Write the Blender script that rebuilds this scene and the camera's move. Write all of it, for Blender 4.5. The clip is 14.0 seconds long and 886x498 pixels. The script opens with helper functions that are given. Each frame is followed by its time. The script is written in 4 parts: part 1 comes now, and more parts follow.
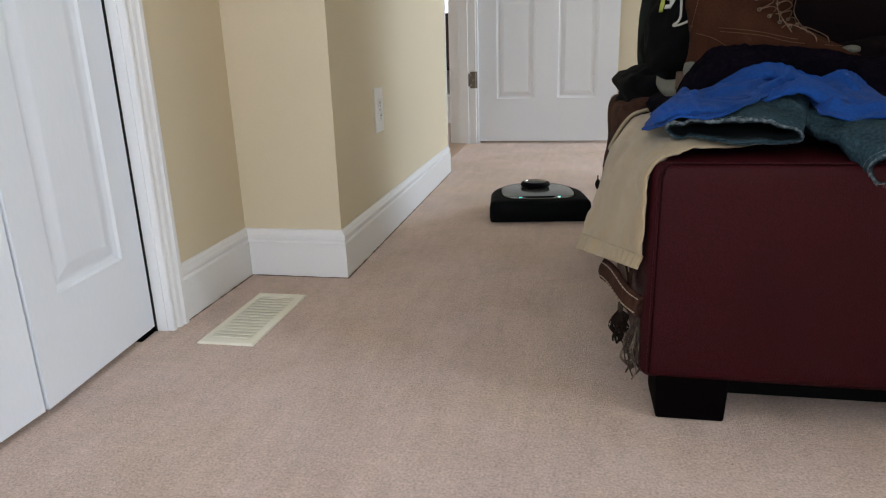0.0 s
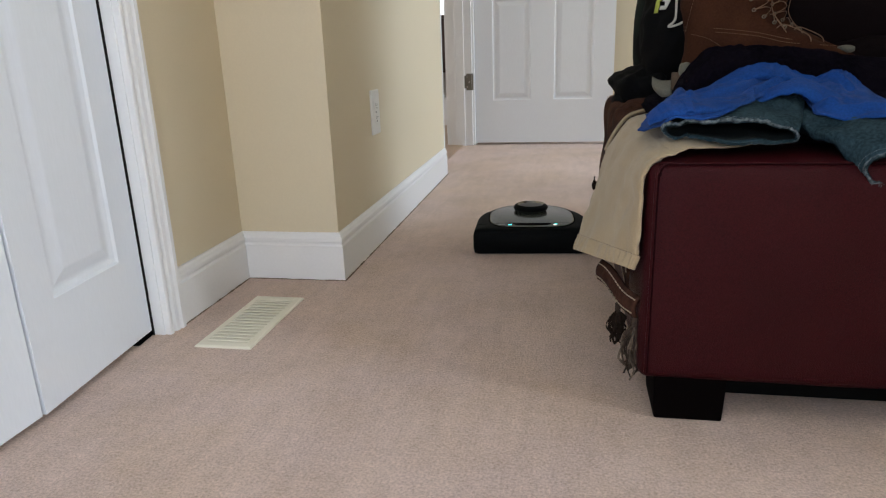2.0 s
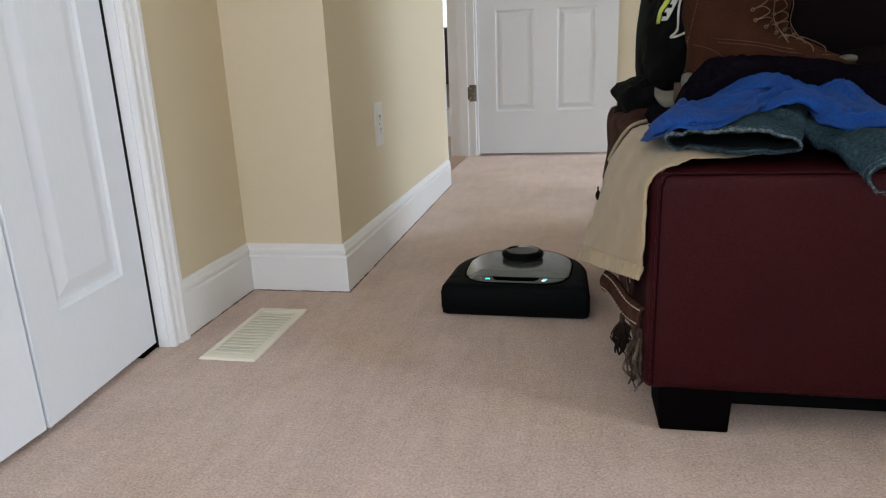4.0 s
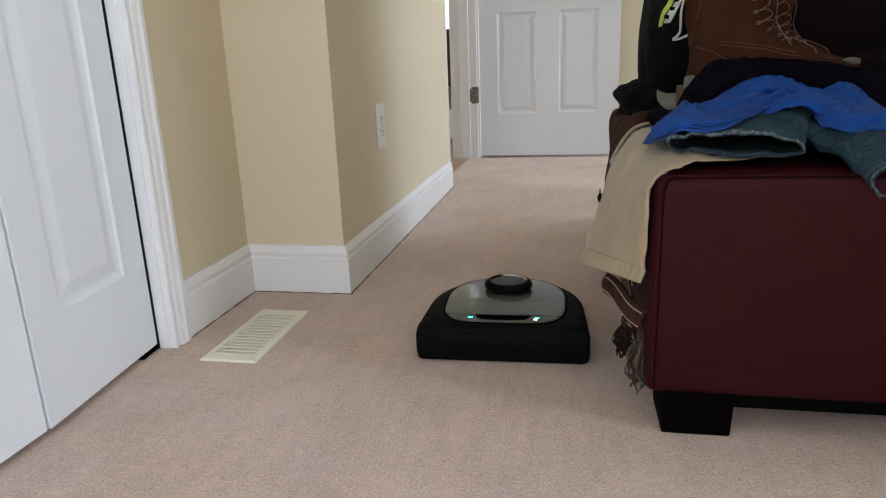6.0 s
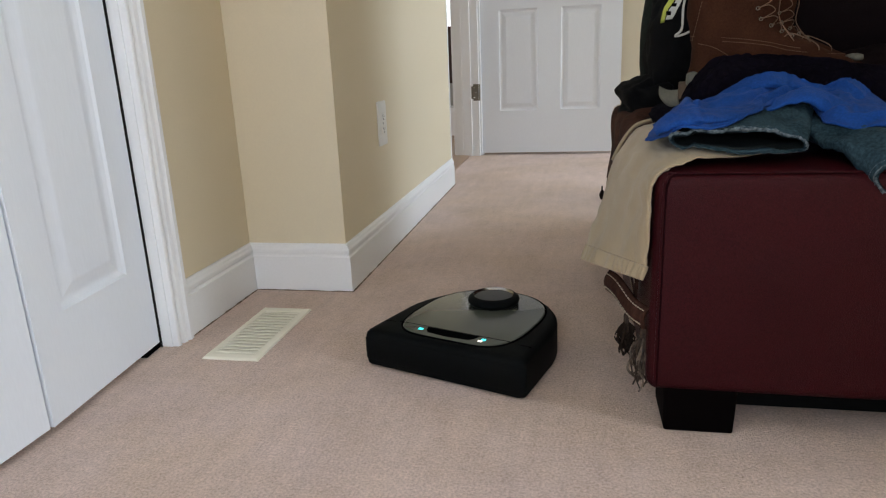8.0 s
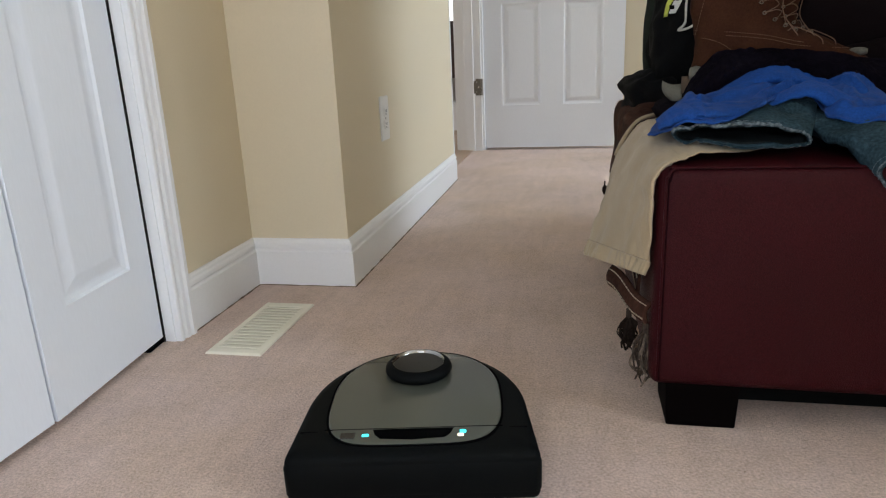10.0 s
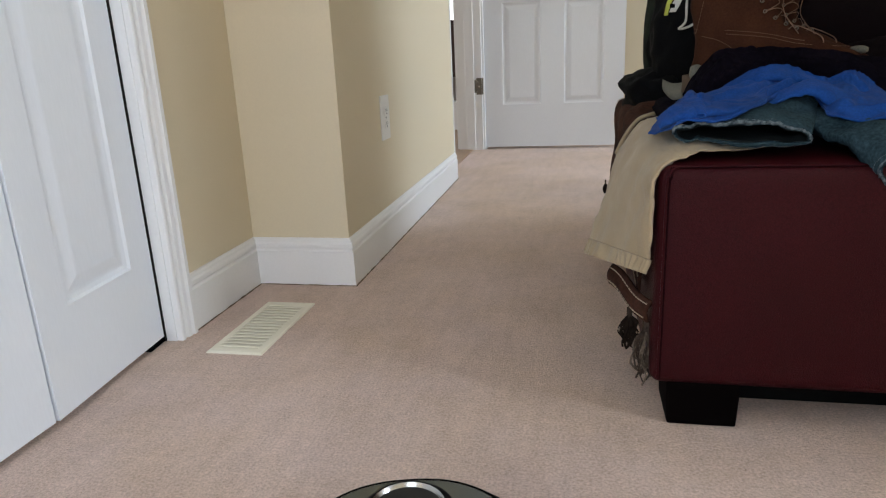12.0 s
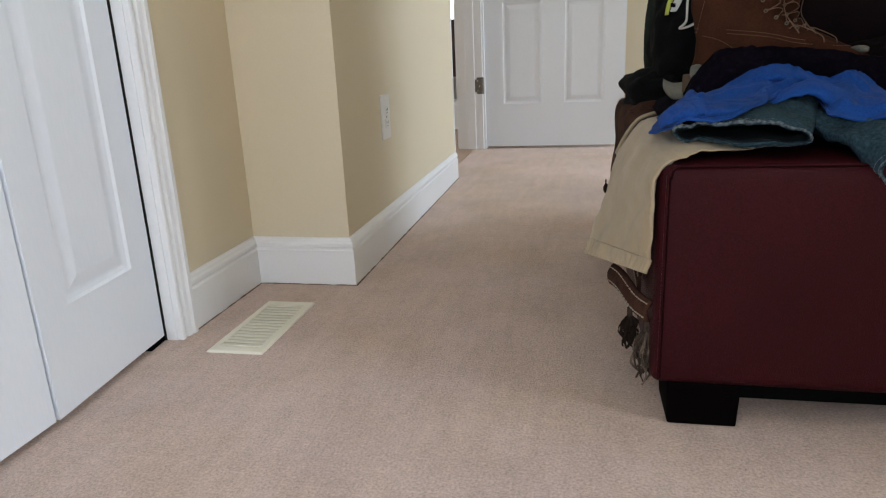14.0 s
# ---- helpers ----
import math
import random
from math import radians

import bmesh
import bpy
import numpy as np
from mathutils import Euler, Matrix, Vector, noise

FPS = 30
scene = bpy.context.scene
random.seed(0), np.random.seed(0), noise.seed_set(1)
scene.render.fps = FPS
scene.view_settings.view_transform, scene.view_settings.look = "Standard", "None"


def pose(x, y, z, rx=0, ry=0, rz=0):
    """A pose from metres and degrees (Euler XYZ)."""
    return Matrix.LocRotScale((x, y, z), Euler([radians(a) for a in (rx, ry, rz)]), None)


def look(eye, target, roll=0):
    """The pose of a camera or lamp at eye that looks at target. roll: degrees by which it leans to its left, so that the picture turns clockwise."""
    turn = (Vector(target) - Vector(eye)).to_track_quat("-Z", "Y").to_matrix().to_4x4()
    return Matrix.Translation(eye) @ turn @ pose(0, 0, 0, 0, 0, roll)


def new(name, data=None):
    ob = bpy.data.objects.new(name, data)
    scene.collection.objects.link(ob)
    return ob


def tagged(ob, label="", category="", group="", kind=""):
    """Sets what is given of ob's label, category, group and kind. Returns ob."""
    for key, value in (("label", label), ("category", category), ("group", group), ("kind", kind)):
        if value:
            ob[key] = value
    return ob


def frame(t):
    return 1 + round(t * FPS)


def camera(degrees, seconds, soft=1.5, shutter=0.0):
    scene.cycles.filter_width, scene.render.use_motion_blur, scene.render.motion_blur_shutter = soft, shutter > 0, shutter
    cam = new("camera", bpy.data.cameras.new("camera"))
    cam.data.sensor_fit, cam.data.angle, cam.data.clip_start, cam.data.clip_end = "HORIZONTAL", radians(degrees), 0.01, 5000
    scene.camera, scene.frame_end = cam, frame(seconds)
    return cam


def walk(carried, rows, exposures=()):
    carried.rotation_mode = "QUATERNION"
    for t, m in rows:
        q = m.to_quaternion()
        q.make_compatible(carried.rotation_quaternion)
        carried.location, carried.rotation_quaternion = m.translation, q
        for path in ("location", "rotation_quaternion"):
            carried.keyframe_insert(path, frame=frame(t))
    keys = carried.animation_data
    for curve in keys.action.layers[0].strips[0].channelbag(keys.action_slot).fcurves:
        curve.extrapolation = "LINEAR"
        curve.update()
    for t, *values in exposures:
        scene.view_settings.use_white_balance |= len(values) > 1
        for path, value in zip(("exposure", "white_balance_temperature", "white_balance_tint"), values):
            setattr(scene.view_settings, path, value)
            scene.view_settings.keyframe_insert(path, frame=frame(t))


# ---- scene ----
cam = camera(67.78, 14.0, soft=1.2)


def aim(x, y, z, turn, tilt, roll):
    """The camera at (x, y, z), turned left of +y and tilted up by degrees."""
    a, b = radians(turn), radians(tilt)
    eye = Vector((x, y, z))
    return look(eye, eye + Vector((-math.sin(a) * math.cos(b), math.cos(a) * math.cos(b), math.sin(b))), roll)


walk(cam, [(t, aim(*at)) for t, *at in (
    (0.0, 0.5659, -0.0024, 0.5692, 11.028, -16.672, -1.638),
    (0.5, 0.5662, -0.0014, 0.5694, 10.985, -16.645, -2.009),
    (1.0, 0.5662, -0.0023, 0.5689, 10.829, -16.513, -1.979),
    (1.5, 0.5667, -0.0024, 0.5692, 10.811, -16.489, -1.991),
    (2.0, 0.5663, -0.0023, 0.569, 10.787, -16.508, -1.946),
    (2.5, 0.5663, -0.0023, 0.5697, 10.821, -16.518, -1.9),
    (3.0, 0.5667, -0.0028, 0.5694, 10.864, -16.158, -2.251),
    (5.5, 0.5679, 0.0007, 0.5699, 11.368, -15.395, -2.161),
    (6.0, 0.5672, 0.0002, 0.5696, 11.278, -15.4, -2.164),
    (6.5, 0.5673, 0.0007, 0.5694, 11.285, -15.473, -2.17),
    (7.0, 0.566, 0.0, 0.5694, 11.267, -15.51, -2.22),
    (7.5, 0.5667, 0.0004, 0.5696, 11.368, -15.581, -2.309),
    (8.0, 0.5671, 0.0015, 0.5699, 11.462, -15.62, -2.367),
    (10.5, 0.5677, 0.0012, 0.5699, 11.765, -16.104, -2.497),
    (11.0, 0.5673, 0.0007, 0.5697, 11.78, -16.113, -2.56),
    (11.5, 0.5677, 0.0002, 0.5697, 11.793, -16.106, -2.577),
    (12.0, 0.5679, 0.0006, 0.5694, 11.791, -16.092, -2.557),
    (12.5, 0.5675, -0.0002, 0.5697, 11.779, -16.117, -2.529),
    (13.0, 0.5666, -0.0004, 0.5695, 11.735, -16.133, -2.5),
    (13.5, 0.5667, -0.0003, 0.5698, 11.739, -16.142, -2.475),
    (14.0, 0.568, 0.0008, 0.5695, 11.827, -16.142, -2.52),
)])

# ---- light ----
world = bpy.data.worlds.new("world")
scene.world = world
world.use_nodes = True
wn = world.node_tree.nodes
sky = wn.new("ShaderNodeTexSky")
sky.sky_type, sky.sun_disc = "NISHITA", False
sky.sun_elevation, sky.sun_rotation = radians(38), radians(140)
wn["Background"].inputs["Strength"].default_value = 0.12
world.node_tree.links.new(sky.outputs[0], wn["Background"].inputs["Color"])


def window_light(name, m, w, h, watts, colour):
    lamp = bpy.data.lights.new(name, "AREA")
    lamp.shape, lamp.size, lamp.size_y, lamp.energy, lamp.color = "RECTANGLE", w, h, watts, colour
    ob = new(name, lamp)
    ob.matrix_world = m
    return ob


COOL = (0.78, 0.86, 1.0)
window_light("daylight_side", look((3.93, 4.0, 1.4), (0, 3.4, 0.6)), 0.56, 1.3, 112, (0.68, 0.825, 1.0))
# Light from behind the camera, through an added, unseen glazed door.
window_light("daylight_back", look((0.35, -1.54, 1.15), (0.2, 0, 0.6)), 1.1, 1.6, 28, (0.78, 0.86, 1.0))
# Added lamp at an unseen hall window, brightening the jamb and far carpet.
window_light("hall_fill_light", look((-3.1, 3.6, 1.30), (0.2, 3.9, 0.3)), 1.2, 1.4, 38, (0.95, 0.97, 1.0))
window_light("daylight_side_near", look((3.93, -0.15, 1.4), (0, 0.3, 0.4)), 0.56, 1.3, 84, (0.72, 0.84, 1.0))
scene.view_settings.exposure = -0.28

# ---- materials ----


def mat(name, colour, rough=0.6, vary=0.12, scale=6.0, fine=80.0, bump=0.1, depth=0.002, metal=0.0, spec=0.5, sheen=0.0, stretch=(1, 1, 1), tint=None, grain=0.5, rvar=0.08):
    """A surface with its colour varied at a wide and at a fine scale, and a fine relief."""
    m = bpy.data.materials.new(name)
    m.use_nodes = True
    n, l = m.node_tree.nodes, m.node_tree.links
    b = n["Principled BSDF"]
    b.inputs["Roughness"].default_value, b.inputs["Metallic"].default_value = rough, metal
    b.inputs["Specular IOR Level"].default_value = spec
    b.inputs["Sheen Weight"].default_value = sheen
    co = n.new("ShaderNodeTexCoord")
    mp = n.new("ShaderNodeMapping")
    mp.inputs["Scale"].default_value = stretch
    l.new(co.outputs["Object"], mp.inputs["Vector"])
    big, small = n.new("ShaderNodeTexNoise"), n.new("ShaderNodeTexNoise")
    for node, s, d in ((big, scale, 3), (small, fine, 4)):
        node.inputs["Scale"].default_value, node.inputs["Detail"].default_value = s, d
        l.new(mp.outputs[0], node.inputs["Vector"])
    c = Vector(colour)
    lo, hi = c * (1 - vary), c * (1 + vary)
    if tint:
        hi = Vector(tint)
    ramp = n.new("ShaderNodeMix")
    ramp.data_type = "RGBA"
    ramp.inputs["A"].default_value, ramp.inputs["B"].default_value = (*lo, 1), (*hi, 1)
    avg = n.new("ShaderNodeMath")
    avg.operation = "MULTIPLY_ADD"
    avg.inputs[1].default_value = 1 - grain
    half = n.new("ShaderNodeMath")
    half.operation, half.inputs[1].default_value = "MULTIPLY", grain
    l.new(small.outputs["Fac"], half.inputs[0])
    l.new(big.outputs["Fac"], avg.inputs[0])
    l.new(half.outputs[0], avg.inputs[2])
    stretch_node = n.new("ShaderNodeMapRange")
    stretch_node.inputs["From Min"].default_value, stretch_node.inputs["From Max"].default_value = 0.3, 0.7
    l.new(avg.outputs[0], stretch_node.inputs["Value"])
    l.new(stretch_node.outputs[0], ramp.inputs["Factor"])
    l.new(ramp.outputs["Result"], b.inputs["Base Color"])
    if bump:
        bp = n.new("ShaderNodeBump")
        bp.inputs["Strength"].default_value, bp.inputs["Distance"].default_value = bump, depth
        l.new(small.outputs["Fac"], bp.inputs["Height"])
        l.new(bp.outputs[0], b.inputs["Normal"])
    rr = n.new("ShaderNodeMapRange")
    rr.inputs["To Min"].default_value, rr.inputs["To Max"].default_value = max(rough - rvar, 0.02), min(rough + rvar, 1)
    l.new(big.outputs["Fac"], rr.inputs["Value"])
    l.new(rr.outputs[0], b.inputs["Roughness"])
    return m


def glow(name, colour, strength):
    m = bpy.data.materials.new(name)
    m.use_nodes = True
    b = m.node_tree.nodes["Principled BSDF"]
    b.inputs["Base Color"].default_value = (*colour, 1)
    b.inputs["Emission Color"].default_value = (*colour, 1)
    b.inputs["Emission Strength"].default_value = strength
    return m


def carpet_material():
    """Cut pile: tufts, specks, brushed streaks, and a warm and a pink tone in broad patches."""
    m = bpy.data.materials.new("carpet")
    m.use_nodes = True
    n, l = m.node_tree.nodes, m.node_tree.links
    b = n["Principled BSDF"]
    b.inputs["Roughness"].default_value, b.inputs["Specular IOR Level"].default_value = 1.0, 0.03
    b.inputs["Sheen Weight"].default_value = 0.12
    co = n.new("ShaderNodeTexCoord")

    def noise_at(scale, detail, stretch=(1, 1, 1)):
        mp = n.new("ShaderNodeMapping")
        mp.inputs["Scale"].default_value = stretch
        l.new(co.outputs["Object"], mp.inputs["Vector"])
        t = n.new("ShaderNodeTexNoise")
        t.inputs["Scale"].default_value, t.inputs["Detail"].default_value, t.inputs["Roughness"].default_value = scale, detail, 0.65
        l.new(mp.outputs[0], t.inputs["Vector"])
        return t

    def mixed(fac, a, c):
        mix = n.new("ShaderNodeMix")
        mix.data_type = "RGBA"
        for key, val in (("A", a), ("B", c)):
            if isinstance(val, tuple):
                mix.inputs[key].default_value = val
            else:
                l.new(val, mix.inputs[key])
        l.new(fac, mix.inputs["Factor"])
        return mix.outputs["Result"]

    def ranged(t, lo, hi):
        mr = n.new("ShaderNodeMapRange")
        mr.inputs["From Min"].default_value, mr.inputs["From Max"].default_value = lo, hi
        l.new(t, mr.inputs["Value"])
        return mr.outputs[0]
    total = None
    tuft = noise_at(230, 5)
    for t, weight in ((noise_at(1.7, 3), 0.34), (noise_at(8, 4), 0.20), (noise_at(9, 3, (3.2, 0.5, 1)), 0.24), (noise_at(55, 4), 0.30), (tuft, 1.10)):
        k = n.new("ShaderNodeMath")
        k.operation = "MULTIPLY_ADD"
        k.inputs[1].default_value, k.inputs[2].default_value = weight, -0.5 * weight
        l.new(t.outputs["Fac"], k.inputs[0])
        if total:
            s = n.new("ShaderNodeMath")
            l.new(total, s.inputs[0])
            l.new(k.outputs[0], s.inputs[1])
            total = s.outputs[0]
        else:
            total = k.outputs[0]
    fac = ranged(total, -0.30, 0.30)
    pink = mixed(fac, (0.405, 0.303, 0.253, 1), (0.855, 0.666, 0.583, 1))
    warm = mixed(fac, (0.395, 0.288, 0.212, 1), (0.840, 0.640, 0.520, 1))
    tone = mixed(ranged(noise_at(2.3, 4).outputs["Fac"], 0.38, 0.62), pink, warm)
    speck = mixed(ranged(noise_at(70, 2).outputs["Fac"], 0.735, 0.80), tone, (0.20, 0.14, 0.10, 1))
    l.new(speck, b.inputs["Base Color"])
    bp = n.new("ShaderNodeBump")
    bp.inputs["Strength"].default_value, bp.inputs["Distance"].default_value = 0.8, 0.004
    l.new(tuft.outputs["Fac"], bp.inputs["Height"])
    l.new(bp.outputs[0], b.inputs["Normal"])
    return m


CARPET = carpet_material()
CREAM = mat("cream_wall_paint", (0.72, 0.625, 0.45), 0.6, 0.03, 1.2, 220, 0.12, 0.001)
WHITE = mat("white_gloss_paint", (0.83, 0.83, 0.83), 0.38, 0.03, 2.5, 160, 0.08, 0.001)
DOORW = mat("white_door_paint", (0.80, 0.83, 0.87), 0.42, 0.03, 2.5, 260, 0.12, 0.001, stretch=(1, 1, 0.15))
CEIL = mat("white_ceiling_paint", (0.8, 0.79, 0.76), 0.8, 0.03, 3, 160, 0.1)
# Flat black for the shade painted at the closet jamb.
DARK = mat("gap_shade_black", (0.02, 0.018, 0.016), 0.9, spec=0.1)
OAK = mat("oak_floor", (0.40, 0.26, 0.16), 0.35, 0.3, 3, 60, 0.1, 0.001, stretch=(1, 12, 1))
LEATHER = mat("oxblood_leather", (0.030, 0.0033, 0.0050), 0.42, 0.5, 4, 500, 0.9, 0.0012, spec=0.10, grain=0.7)
SEAM = mat("dark_red_thread", (0.012, 0.002, 0.003), 0.8, 0.1, spec=0.03)
ESPRESSO = mat("black_stained_wood", (0.0025, 0.0016, 0.0016), 0.6, 0.2, 5, 60, 0.1, spec=0.01)
VENT = mat("ivory_enamel", (0.84, 0.80, 0.66), 0.4, 0.04, 8, 200, 0.05)
# Pale tone, so the slits between the louvres stay faint.
DUCT = mat("pale_duct", (0.68, 0.63, 0.50), 0.9)
DUST = mat("grey_brown_dust", (0.20, 0.15, 0.115), 1.0, 0.5, 40, 200, 0.5, spec=0.05)
PLASTIC = mat("white_plastic", (0.78, 0.76, 0.72), 0.35, 0.02, 8, 200, 0.03)
SLOT = mat("slot_black", (0.003, 0.003, 0.003), 0.9, spec=0.0)
BRONZE = mat("aged_bronze", (0.16, 0.14, 0.11), 0.45, 0.2, 20, 150, 0.1, metal=0.8)
BLACK = mat("matt_black_plastic", (0.0035, 0.004, 0.004), 0.6, 0.15, 10, 500, 0.15, 0.0006, spec=0.05)
SATIN = mat("dark_grey_satin_plastic", (0.072, 0.077, 0.062), 0.17, 0.05, 4, 600, 0.02, 0.0002, rvar=0.01)
CAP = mat("black_satin_cap", (0.012, 0.012, 0.012), 0.35, 0.1, 10, 400, 0.02, spec=0.3, rvar=0.02)
GLOSSBLACK = mat("gloss_black_plastic", (0.008, 0.008, 0.008), 0.12, 0.1, 10, 300, 0.0)
CHROME = mat("brushed_silver_ring", (0.42, 0.41, 0.39), 0.22, 0.05, 10, 200, 0.0, metal=1.0)
RUBBER = mat("black_rubber", (0.012, 0.012, 0.012), 0.8, spec=0.1)
CYAN = glow("cyan_status_light", (0.05, 0.85, 0.9), 2.2)
WARM = glow("white_status_light", (1.0, 0.9, 0.7), 2.0)
KHAKI = mat("khaki_cotton", (0.37, 0.285, 0.175), 0.85, 0.12, 12, 420, 0.6, 0.001, sheen=0.2)
DENIM = mat("washed_denim", (0.026, 0.050, 0.064), 0.85, 0.8, 12, 220, 0.8, 0.0016, spec=0.05)
HEM = mat("faded_denim_hem", (0.06, 0.095, 0.12), 0.9, 0.7, 130, 260, 0.8, 0.002, spec=0.1, tint=(0.22, 0.27, 0.30), grain=0.3)
# Near black: the shade inside the cuffs is put into this colour.
DENIMIN = mat("denim_inside_shade", (0.012, 0.015, 0.016), 0.9, 0.4, 20, 400, 0.4, spec=0.03)
BLUE = mat("royal_blue_jersey", (0.011, 0.054, 0.23), 0.85, 0.32, 9, 320, 0.6, 0.0012, spec=0.04, sheen=0.05)
NAVY = mat("navy_black_jersey", (0.0045, 0.0034, 0.006), 0.95, 0.6, 14, 160, 0.9, 0.003, spec=0.02)
SUEDE = mat("brown_suede", (0.044, 0.017, 0.0095), 0.9, 0.4, 18, 350, 0.5, 0.001, spec=0.05)
PALETHREAD = mat("pale_thread", (0.42, 0.34, 0.25), 0.8, 0.2)
THREAD = mat("tan_thread", (0.14, 0.08, 0.048), 0.8, 0.2)
SOLE = mat("crepe_sole", (0.10, 0.07, 0.05), 0.9, 0.2, spec=0.1)
THROW = mat("dark_brown_suede", (0.050, 0.021, 0.014), 0.8, 0.8, 22, 90, 0.9, 0.003, spec=0.08, grain=0.4)
FRINGE = mat("taupe_yarn", (0.055, 0.038, 0.028), 0.9, 0.85, 40, 200, 0.4, spec=0.1)
FRINGED = mat("dark_brown_yarn", (0.022, 0.014, 0.010), 0.9, 0.5, 40, 200, 0.4, spec=0.05)
FRINGEP = mat("pale_yarn", (0.13, 0.10, 0.075), 0.9, 0.5, 60, 300, 0.4, spec=0.1)
BAGMAT = mat("black_nylon", (0.004, 0.004, 0.0045), 0.85, 0.3, 12, 500, 0.5, spec=0.1)
COATMAT = mat("black_maroon_cloth", (0.005, 0.0025, 0.003), 0.95, 0.3, 10, 300, 0.5, spec=0.1)
GREENGREY = mat("dark_green_grey_cloth", (0.018, 0.022, 0.018), 0.9, 0.2, 10, 300, 0.4, spec=0.1)
YELLOW = mat("neon_yellow_print", (0.55, 0.62, 0.10), 0.7, 0.08, 30)
PRINTW = mat("white_print", (0.7, 0.7, 0.66), 0.7, 0.08, 30)
CORD = mat("white_cord", (0.65, 0.63, 0.58), 0.8, 0.1, 40)
SOCK = mat("off_white_cotton", (0.13, 0.125, 0.10), 0.9, 0.3, 30, 400, 0.4)
DARKWOOD = mat("dark_cherry_wood", (0.035, 0.012, 0.008), 0.4, 0.3, 5, 60, 0.1, stretch=(6, 6, 1))
GLASS = bpy.data.materials.new("clear_glass")
GLASS.use_nodes = True
gb = GLASS.node_tree.nodes["Principled BSDF"]
gb.inputs["Transmission Weight"].default_value, gb.inputs["Roughness"].default_value = 1.0, 0.0

# ---- mesh tools ----


def mesh_of(name, bm, material, smooth=False):
    me = bpy.data.meshes.new(name)
    bmesh.ops.recalc_face_normals(bm, faces=bm.faces)
    bm.to_mesh(me)
    bm.free()
    me.materials.append(material)
    for f in me.polygons:
        f.use_smooth = smooth
    return me


def part(name, bm, material, parent=None, label="", smooth=False):
    ob = new(name, mesh_of(name, bm, material, smooth))
    if parent:
        ob.parent = parent
    if label:
        ob["label"] = label
    return ob


def thing(name, label, category, m=None, group="", kind=""):
    ob = new(name)
    ob.empty_display_size = 0.05
    if m is not None:
        ob.matrix_basis = m
    return tagged(ob, label, category, group, kind)


def box(x0, x1, y0, y1, z0, z1, bevel=0.0, seg=2, bm=None):
    own = bmesh.new()
    bmesh.ops.create_cube(own, size=1)
    for v in own.verts:
        v.co = Vector((x0 + (v.co.x + 0.5) * (x1 - x0), y0 + (v.co.y + 0.5) * (y1 - y0), z0 + (v.co.z + 0.5) * (z1 - z0)))
    if bevel:
        bmesh.ops.bevel(own, geom=own.edges, offset=bevel, segments=seg, affect="EDGES", profile=0.5)
    if bm is None:
        return own
    return join(bm, own)


def join(bm, other):
    me = bpy.data.meshes.new("tmp")
    other.to_mesh(me)
    other.free()
    bm.from_mesh(me)
    bpy.data.meshes.remove(me)
    return bm


def moved(bm, m):
    bmesh.ops.transform(bm, matrix=m, verts=bm.verts)
    return bm


def sweep(profile, ring_at, n, closed_profile=True, caps=True):
    """Joins n rings; ring_at(i, point of the profile) gives the place."""
    bm = bmesh.new()
    rings = [[bm.verts.new(ring_at(i, q)) for q in profile] for i in range(n)]
    k = len(profile)
    for a, b in zip(rings, rings[1:]):
        for j in range(k if closed_profile else k - 1):
            bm.faces.new((a[j], a[(j + 1) % k], b[(j + 1) % k], b[j]))
    if caps and closed_profile:
        bm.faces.new(rings[0][::-1])
        bm.faces.new(rings[-1])
    return bm


def catmull(pts, s):
    """The point at s (0 to 1) on a smooth line through pts."""
    n = len(pts) - 1
    x = min(max(s, 0), 1) * n
    i = min(int(x), n - 1)
    f = x - i
    g = [Vector(pts[min(max(k, 0), n)]) for k in (i - 1, i, i + 1, i + 2)]
    return 0.5 * (2 * g[1] + (g[2] - g[0]) * f + (2 * g[0] - 5 * g[1] + 4 * g[2] - g[3]) * f * f + (3 * g[1] - g[0] - 3 * g[2] + g[3]) * f ** 3)


def cord(pts, r, n=24, k=6, flat=1.0):
    """A round line through pts."""
    ps = [catmull(pts, i / (n - 1)) for i in range(n)]
    ring = [2 * math.pi * j / k for j in range(k)]

    def at(i, a):
        t = (ps[min(i + 1, n - 1)] - ps[max(i - 1, 0)]).normalized()
        s = t.cross(Vector((0.13, 0.21, 0.97)))
        s.normalize()
        u = s.cross(t)
        return ps[i] + s * (r * math.cos(a)) + u * (r * flat * math.sin(a))
    return sweep(ring, at, n)


